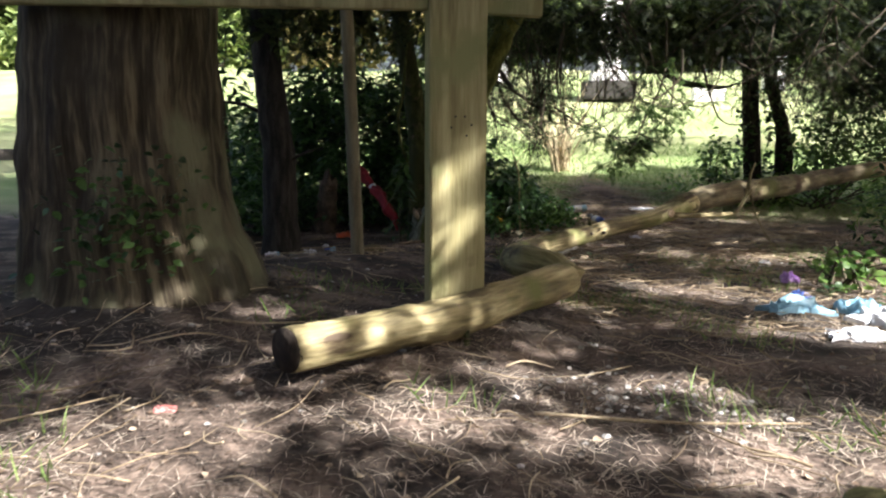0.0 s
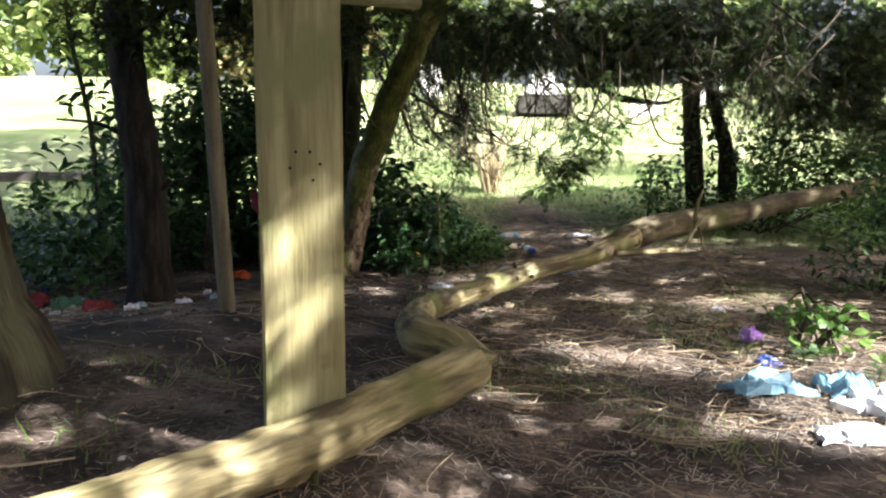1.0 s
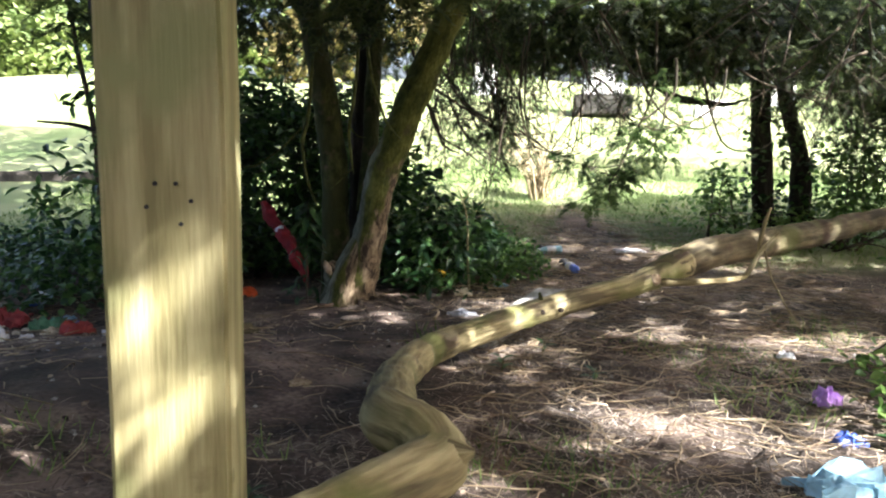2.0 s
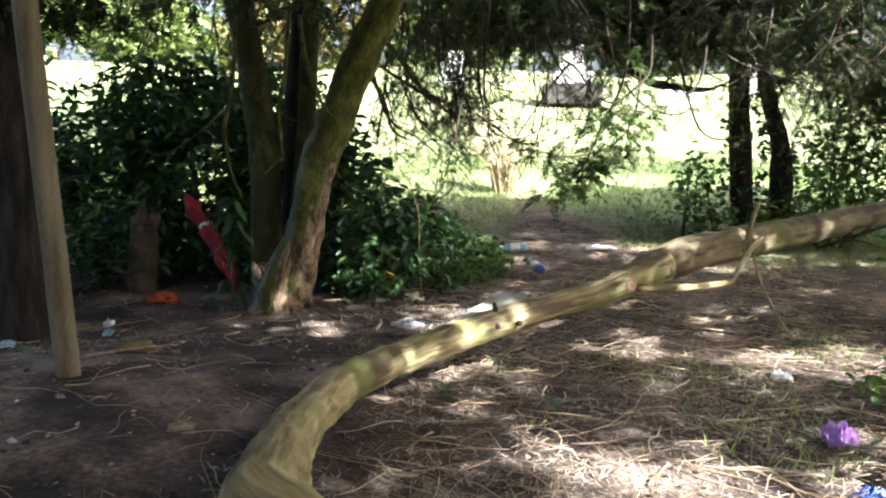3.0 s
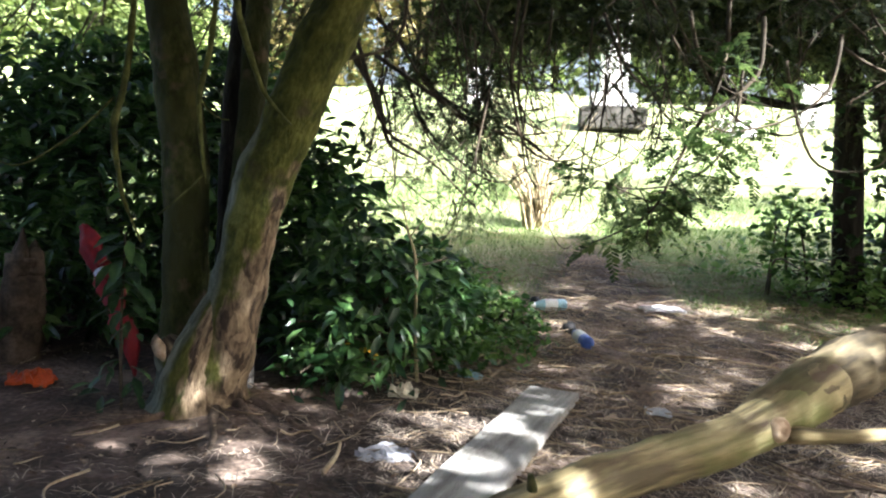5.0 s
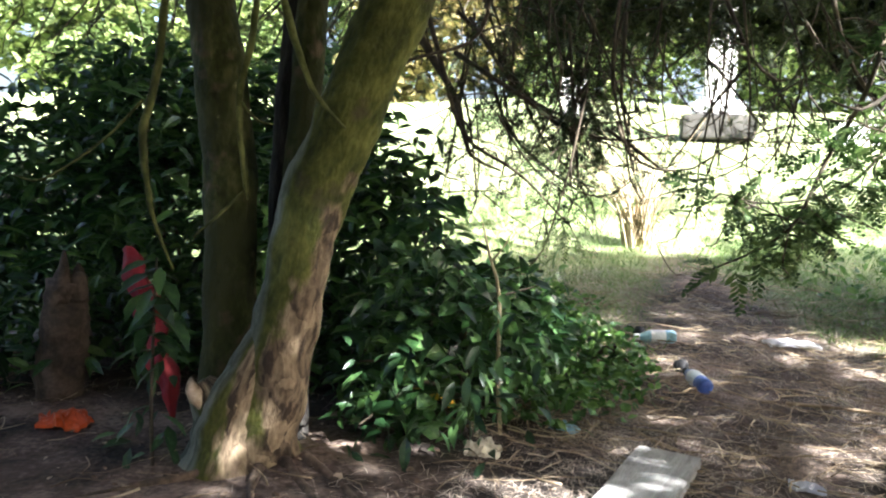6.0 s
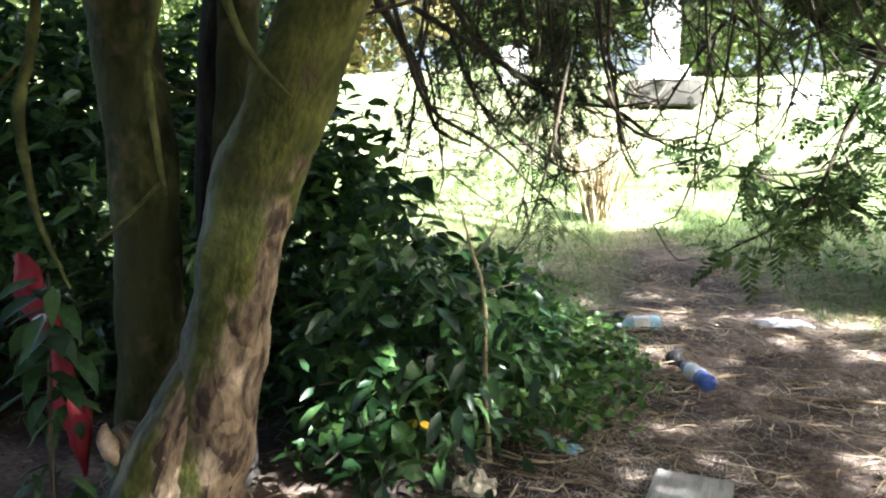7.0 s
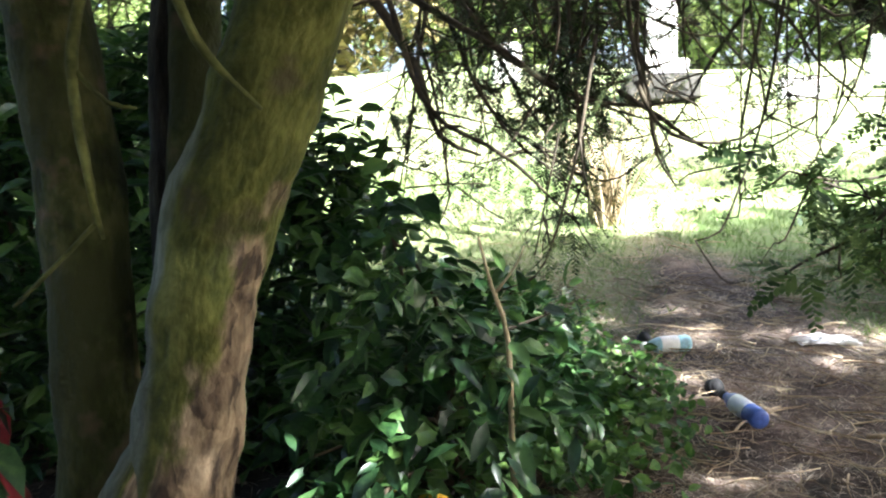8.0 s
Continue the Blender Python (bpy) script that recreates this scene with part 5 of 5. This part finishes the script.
for x, y, m, s, nm, lab in ((-1.25, 5.98, M_WHITE, 0.09, "white_cup", "crushed white cup on dark soil"), (-1.82, 5.75, M_WHITE, 0.2, "white_bag", "dirty white plastic bag"), (-2.0, 6.25, M_DARKRED, 0.22, "red_cloth", "dull red cloth in a heap of litter"), (-1.72, 6.2, M_GREENP, 0.18, "green_bag", "dull green plastic bag"),
                            (-1.5, 6.1, M_DARKRED, 0.16, "red_cloth", "dull red cloth in a heap of litter"), (-2.1, 5.85, M_BLUE, 0.2, "blue_bag", "dark blue plastic bag"), (-2.15, 6.9, M_WHITE, 0.14, "white_bag", "dirty white plastic bag"), (-1.4, 6.6, M_BLUE, 0.1, "blue_bag", "dark blue plastic bag"), (-0.95, 6.6, M_WHITE, 0.07, "white_scrap", "small white paper scrap"), (-0.85, 6.35, M_SKYBLUE, 0.07, "blue_scrap", "small blue scrap on bare soil")):
    crumpled(nm, lab, "litter", (x, y), (s, s * 0.6, s * 0.5), m, x * 5 + y, rz=x * 90)

bm = bmesh.new()
bmesh.ops.create_icosphere(bm, subdivisions=3, radius=0.075)
for v in bm.verts:
    v.co *= 1 + 0.35 * noise.noise(v.co * 16)
    v.co.z *= 0.55
stone = part("stone", bm, mat("mossy_stone", [(0.16, 0.15, 0.06), (0.28, 0.26, 0.11), (0.42, 0.38, 0.2)], 9, 0.9), smooth=True)
stone.matrix_world = pose(1.07, 2.0, G(1.07, 2.0) + 0.02)
tagged(stone, "mossy yellow-green stone on the needles", "stone")

for k in range(34):
    m = (M_WHITE, M_DARKRED, M_BLUE, M_GREENP, M_CREAM, M_SKYBLUE)[k % 6]
    nm, col = (("white_scrap", "white"), ("red_scrap", "dull red"), ("blue_scrap", "blue"), ("green_scrap", "dull green"), ("cream_scrap", "cream"), ("pale_scrap", "pale blue"))[k % 6]
    w = RNG.uniform(0.03, 0.09)
    crumpled(nm, "small crumpled " + col + " scrap in the litter heap", "litter", (RNG.normal(-1.75, 0.42), RNG.normal(6.15, 0.3)), (w, w * 0.7, w * 0.45), m, k + 40, rz=RNG.uniform(0, 360))

# folded red sheet propped against the stems
red = thing("red_sheet", "folded red plastic sheet propped against the stems", "sheet", (-0.38, 7.05, G(-0.38, 7.05)))
line = curve_points([(-0.80, 7.48, 0.73, 0.014), (-0.76, 7.44, 0.67, 0.034), (-0.67, 7.36, 0.57, 0.040), (-0.57, 7.26, 0.46, 0.042), (-0.47, 7.17, 0.34, 0.042), (-0.42, 7.11, 0.25, 0.022), (-0.40, 7.09, 0.17, 0.006)], 0.025)
v, f = tube([tuple(q) for q in line], 20, 0.03, 0.55, 11, 0.5, 5, 3)
arrays("cloth", (v - np.array(red.location), f), M_RED, red)
v, f = tube([(-0.645, 7.335, 0.55, 0.037), (-0.63, 7.32, 0.53, 0.037)], 14, 0.012, 0.15, 12)
arrays("printed_band", (v - np.array(red.location), f), M_WHITE, red, "white printed band")

# leafy sprig before the red sheet, leaf by leaf
leaf_mesh = raw_mesh("leaf", LEAF[0], LEAF[1], M_LAUREL_ONE)
sprig = thing("laurel_sprig", "young laurel shoot with broad glossy leaves", "plant", (-0.36, 6.86, G(-0.36, 6.86)))
stem("stem", [(-0.355, 6.87, 0.05, 0.007), (-0.36, 6.87, 0.35, 0.006), (-0.345, 6.87, 0.77, 0.003)], M_TWIG, sprig, 6)


def leaf_at(parent, q, axis, size, roll):
    ob = new("leaf", leaf_mesh)
    ob.parent = parent
    R = frames(np.array([axis]), np.array([roll]))[0]
    ob.matrix_basis = Matrix.Translation(Vector(q) - Vector(parent.location)) @ Matrix([list(k) for k in R]).to_4x4() @ Matrix.Diagonal((size, size, size, 1))


for k in range(34):
    a = k * 2.4
    leaf_at(sprig, (-0.345 + 0.03 * math.cos(k), 6.87 + 0.03 * math.sin(3 * k), 0.46 + 0.0092 * k), (math.cos(a), math.sin(a) - 0.3, RNG.uniform(-1.1, 0.2)), RNG.uniform(0.10, 0.15), RNG.uniform(-0.3, 0.3))
for k in range(26):
    leaf_at(sprig, (RNG.uniform(-0.46, -0.30), RNG.uniform(6.84, 6.95), RNG.uniform(0.12, 0.5)), (RNG.uniform(-1, 1), RNG.uniform(-1, 0), RNG.uniform(-1.0, 0.2)), RNG.uniform(0.06, 0.12), RNG.uniform(-0.6, 0.6))
for k in range(90):
    q = (RNG.uniform(0.2, 0.72), RNG.uniform(6.98, 7.3), RNG.uniform(0.07, 0.5))
    leaf_at(bush, q, (RNG.uniform(-0.8, 0.8), RNG.uniform(-1, 0.2), RNG.uniform(-1.0, 0.3)), RNG.uniform(0.05, 0.11), RNG.uniform(-0.9, 0.9))
for k in range(190):
    q = (RNG.uniform(0.2, 0.98), RNG.uniform(7.25, 7.55), RNG.uniform(0.14, 0.8))
    if q[2] > 0.95 - 0.75 * max(0, q[0] - 0.3):
        continue
    leaf_at(bush, q, (RNG.uniform(-0.8, 0.8), RNG.uniform(-1, 0.2), RNG.uniform(-1.0, 0.15)), RNG.uniform(0.05, 0.12), RNG.uniform(-0.9, 0.9))

for k in range(4):
    yellow = new("yellow_leaf", raw_mesh("yellow_leaf", SHORT[0], SHORT[1], M_YELLOW))
    place(yellow, bush, "bright yellow dying leaf")
    yellow.matrix_basis = Matrix.Translation(Vector((0.44 + 0.03 * k, 7.30 + 0.01 * k, 0.29 - 0.012 * k)) - Vector(bush.location)) @ pose(0, 0, 0, 25 - 20 * k, 15, 70 * k + 140) @ Matrix.Scale(0.06, 4)

# pale shoot that stands out of the laurel
shoot = thing("pale_shoot", "tall pale shoot standing out of the laurel", "plant", (0.72, 7.42, G(0.72, 7.42)))
stem("stem", [(0.72, 7.42, 0.08, 0.009), (0.70, 7.4, 0.32, 0.008), (0.69, 7.4, 0.64, 0.007), (0.65, 7.4, 0.78, 0.005), (0.62, 7.4, 0.90, 0.003)], M_DRY, shoot, 7, 0.15, 20, step=0.04)
stem("side_shoot", [(0.66, 7.4, 0.76, 0.004), (0.71, 7.38, 0.83, 0.003), (0.73, 7.37, 0.88, 0.0015)], M_DRY, shoot, 6, step=0.03)
for k in range(11):
    a = k * 2.4
    leaf_at(shoot, (0.695, 7.395, 0.3 + 0.034 * k), (math.cos(a), math.sin(a) - 0.3, RNG.uniform(-0.8, 0.3)), RNG.uniform(0.09, 0.14), RNG.uniform(-0.4, 0.4))

# broken stump in the shade beside the red sheet
snapped = thing("tree_stump", "broken brown tree stump in deep shade", "stump", (-1.10, 7.5, G(-1.10, 7.5)))
stem("trunk", [(-1.12, 7.5, -0.05, 0.15), (-1.11, 7.5, 0.12, 0.105), (-1.09, 7.5, 0.4, 0.088), (-1.07, 7.5, 0.58, 0.075)], M_ROOT, snapped, 18, 0.35, 11, step=0.025, seed=3)
for k in range(4):
    a = k * 1.5
    x, y = -1.07 + 0.04 * math.cos(a), 7.5 + 0.04 * math.sin(a)
    stem("splinter", [(x, y, 0.5, 0.045), (x + 0.01, y, 0.60, 0.03), (x + 0.015, y, 0.62 + 0.03 * k, 0.005)], M_ROOT, snapped, 8, 0.3, 24, step=0.02, seed=k)

# seedlings, a fallen tan leaf and a lump of rotten wood on the bare soil
for x, y, n in ((1.05, 5.59, 5), (0.56, 5.30, 6), (0.83, 5.2, 7), (1.22, 5.12, 5), (0.16, 3.62, 9), (2.12, 4.45, 9), (2.3, 4.2, 7)):
    e = thing("seedling", "small bright green seedling on the soil", "plant", (x, y, G(x, y)), "seedlings beside the log")
    stem("stem", [(x, y, G(x, y) - 0.01, 0.003), (x + 0.01, y, G(x, y) + 0.07, 0.0015)], M_VINE, e, 5, step=0.03)
    for k in range(n):
        a = k * 2.4 + x
        leaf_at(e, (x, y, G(x, y) + 0.02 + 0.06 * k / n), (math.cos(a), math.sin(a), 0.35), RNG.uniform(0.05, 0.085), 0)
crumpled("tan_leaf", "broad tan fallen leaf on dark soil", "leaf", (0.04, 4.75), (0.075, 0.05, 0.02), M_STRAW, 31, rz=15)
bm = bmesh.new()
bmesh.ops.create_icosphere(bm, subdivisions=3, radius=0.07)
for v in bm.verts:
    v.co *= 1 + 0.5 * noise.noise(v.co * 18)
    v.co.x *= 1.3
    v.co.z *= 0.5
lump = part("rotten_wood", bm, M_LOGBARK, smooth=True)
lump.matrix_world = pose(-0.47, 5.75, G(-0.47, 5.75) + 0.02, 0, 0, 40)
tagged(lump, "tan lump of rotten wood on bare soil", "wood lump")

# ---- forest floor ----
def strewn(n, x0, x1, y0, y1, keep=None):
    q = np.stack([RNG.uniform(x0, x1, n), RNG.uniform(y0, y1, n)], -1)
    if keep is not None:
        q = q[[keep(x, y) for x, y in q]]
    return q


def on_ground(q, lift=0.012):
    z = height(q[:, 0], q[:, 1])
    for k, (x, y) in enumerate(q):
        w = Vector((x, y, 0))
        z[k] += 0.016 * noise.noise(w * 2.2) + 0.012 * noise.noise(w * 7.0) + 0.006 * noise.noise(w * 19.0)
    return np.stack([q[:, 0], q[:, 1], z + lift], -1)


patchy = lambda x, y: noise.noise(Vector((x * 0.9, y * 0.9, 5))) + 0.25 + 0.35 * RNG.uniform(-1, 1) + (0.25 if x > 0.9 else 0) + (0.6 if y < 3.1 else 0) - 1.1 * math.exp(-((x + 0.5) ** 2 / 1.3 + (y - 5.4) ** 2 / 3.2)) > 0
q = np.concatenate([strewn(80000, -2.2, 3.3, 1.3, 6.5, patchy), strewn(44000, -1.3, 4.0, 6.5, 11.4, patchy)])
q = np.concatenate([q, strewn(42000, 0.6, 3.4, 6.6, 10.8), strewn(16000, 0.6, 3.0, 3.6, 6.6)])
a = RNG.uniform(0, 2 * np.pi, len(q))
ax = np.stack([np.cos(a), np.sin(a), RNG.normal(0, 0.14, len(q))], -1)
sz = 0.025 + 0.10 * RNG.beta(1.2, 3.0, len(q))
needles = arrays("needle_litter", scatter(NEEDLE, on_ground(q, 0.006), frames(ax), np.stack([np.full(len(q), 0.055), sz, sz], -1)), M_LITTER, smooth=False)
tagged(needles, "tan fallen needles and stalks over the soil", "needle litter", kind="stuff")
q = on_ground(strewn(7000, -2.4, 3.6, 1.3, 10.2), 0.008)
a = RNG.uniform(0, 2 * np.pi, len(q))
dead = arrays("dead_leaves", scatter(SHORT, q, frames(np.stack([np.cos(a), np.sin(a), RNG.normal(0, 0.25, len(q))], -1), RNG.uniform(-0.5, 0.5, len(q))), 0.009 + 0.045 * RNG.beta(1.1, 3.5, len(q))), M_DEADLEAF, smooth=False)
tagged(dead, "curled brown dead leaves on the soil", "dead leaves", kind="stuff")
pieces = []
for k in range(4200):
    x, y = (RNG.uniform(-2.3, 3.8), RNG.uniform(1.3, 11.2)) if k < 1800 else (RNG.uniform(0.7, 3.5), RNG.uniform(3.6, 10.4))
    a, ln, rr = RNG.uniform(0, 6.28), 0.08 + 0.42 * RNG.beta(1.3, 3), 0.0012 + 0.0046 * RNG.beta(1.1, 2.8)
    pts = []
    for s in range(4):
        pts.append((x, y, G(x, y) + 0.014 + RNG.uniform(0, 0.02), rr * (1 - 0.2 * s)))
        a += RNG.normal(0, 0.42)
        x, y = x + ln / 3 * math.cos(a), y + ln / 3 * math.sin(a)
    pieces.append(tube(pts, 4, 0.09))
twigs = arrays("fallen_twigs", joined(pieces), M_STRAW)
tagged(twigs, "thin pale fallen twigs over the soil", "twigs", kind="stuff")
for pts, r in (([(-1.15, 2.35), (-0.98, 2.42), (-0.86, 2.53)], 0.004), ([(0.35, 2.5), (0.75, 2.47), (1.15, 2.53)], 0.006), ([(-0.8, 3.15), (-0.62, 3.13), (-0.45, 3.22)], 0.005), ([(1.9, 8.05), (2.2, 7.98), (2.5, 7.9)], 0.009), ([(-0.95, 2.9), (-0.78, 2.99), (-0.6, 2.97)], 0.004),
               ([(-0.6, 5.5), (-0.45, 5.62), (-0.33, 5.83)], 0.006), ([(2.6, 9.0), (2.9, 8.9), (3.2, 8.6)], 0.01), ([(0.50, 6.30), (0.52, 6.42), (0.51, 6.56)], 0.009), ([(-0.15, 6.2), (-0.17, 6.0), (-0.02, 5.84), (0.12, 6.0)], 0.005), ([(-0.02, 5.86), (0.03, 6.0), (0.08, 6.15)], 0.004)):
    v, f = tube([(x, y, G(x, y) + 0.02 + 0.01 * (k % 2), r * (1 - 0.22 * k)) for k, (x, y) in enumerate(pts)], 8, 0.04, 0.2, 25)
    o = arrays("stick", (v, f), M_STRAW)
    tagged(o, "pale dry stick lying on the needles", "stick", "sticks on the ground")
for k in range(42):
    x, y = RNG.uniform(0.7, 3.2), RNG.uniform(3.6, 9.8)
    if k < 3:
        x, y = RNG.uniform(-1.4, 1.2), RNG.uniform(1.6, 2.5)
    a, ln, rr, pts = RNG.uniform(0, 6.28), RNG.uniform(0.25, 0.7), RNG.uniform(0.0028, 0.0058), []
    for m in range(6):
        pts.append((x, y, G(x, y) + 0.012 + rr + RNG.uniform(0, 0.025), rr * (1 - 0.13 * m)))
        a += RNG.normal(0, 0.3)
        x, y = x + ln / 5 * math.cos(a), y + ln / 5 * math.sin(a)
    v, f = tube(pts, 7, 0.05, 0.2, 25, seed=k)
    o = arrays("stick", (v, f), M_STRAW if k % 2 else M_ROOT)
    tagged(o, "crooked dead branch lying on the needles", "stick", "sticks on the ground")
q = on_ground(np.concatenate([RNG.normal((0.75, 2.75), (0.22, 0.16), (150, 2)), strewn(260, -1.5, 3, 1.5, 6)]), 0.003)
PEB = (np.array([(1, 0, 0), (-1, 0, 0), (0, 1, 0), (0, -1, 0), (0, 0, 0.6), (0, 0, -0.6), (0.6, 0.6, 0.25), (-0.6, 0.6, 0.2)], float), np.array([(0, 6, 4), (6, 2, 4), (2, 7, 4), (7, 1, 4), (1, 3, 4), (3, 0, 4), (0, 3, 5), (1, 5, 3), (2, 6, 5), (6, 0, 5), (1, 7, 5), (7, 2, 5)]))
peb = arrays("pebbles", scatter(PEB, q, frames(RNG.normal(size=(len(q), 3)) * (1, 1, 0.2)), RNG.uniform(0.005, 0.016, len(q))), M_PEBBLE, smooth=False)
tagged(peb, "pale small stones in the soil", "pebbles", kind="stuff")
tuft = lambda x, y: noise.noise(Vector((x * 1.3, y * 1.3, 31))) > 0.28
lawn = lambda x, y: y + 1.6 * (0.5 + 0.5 * noise.noise(Vector((x * 0.9, y * 0.9, 2)))) - 2.2 * math.exp(-3.4 * (x - 1.95) ** 2) > 9.8 + RNG.uniform(-0.9, 0.9)
q = np.concatenate([strewn(5200, -2.0, 2.6, 1.4, 4.2, tuft), strewn(48000, -4.5, 6.0, 8.2, 13.5, lawn), strewn(3200, 0.4, 3.2, 4.0, 6.6, tuft), strewn(5000, 0.6, 4.2, 9.2, 11.4, tuft)])
a = RNG.normal(size=(len(q), 3)) * (0.5, 0.5, 0.1) + (0, 0, 0.75)
grass = arrays("grass", scatter(BLADE, on_ground(q, -0.004), frames(a, RNG.uniform(-3, 3, len(q))), np.stack([np.full(len(q), 0.09)] + [RNG.uniform(0.035, 0.11, len(q))] * 2, -1)), M_GRASS, smooth=False)
tagged(grass, "short green grass blades at the lawn edge", "grass", kind="stuff")
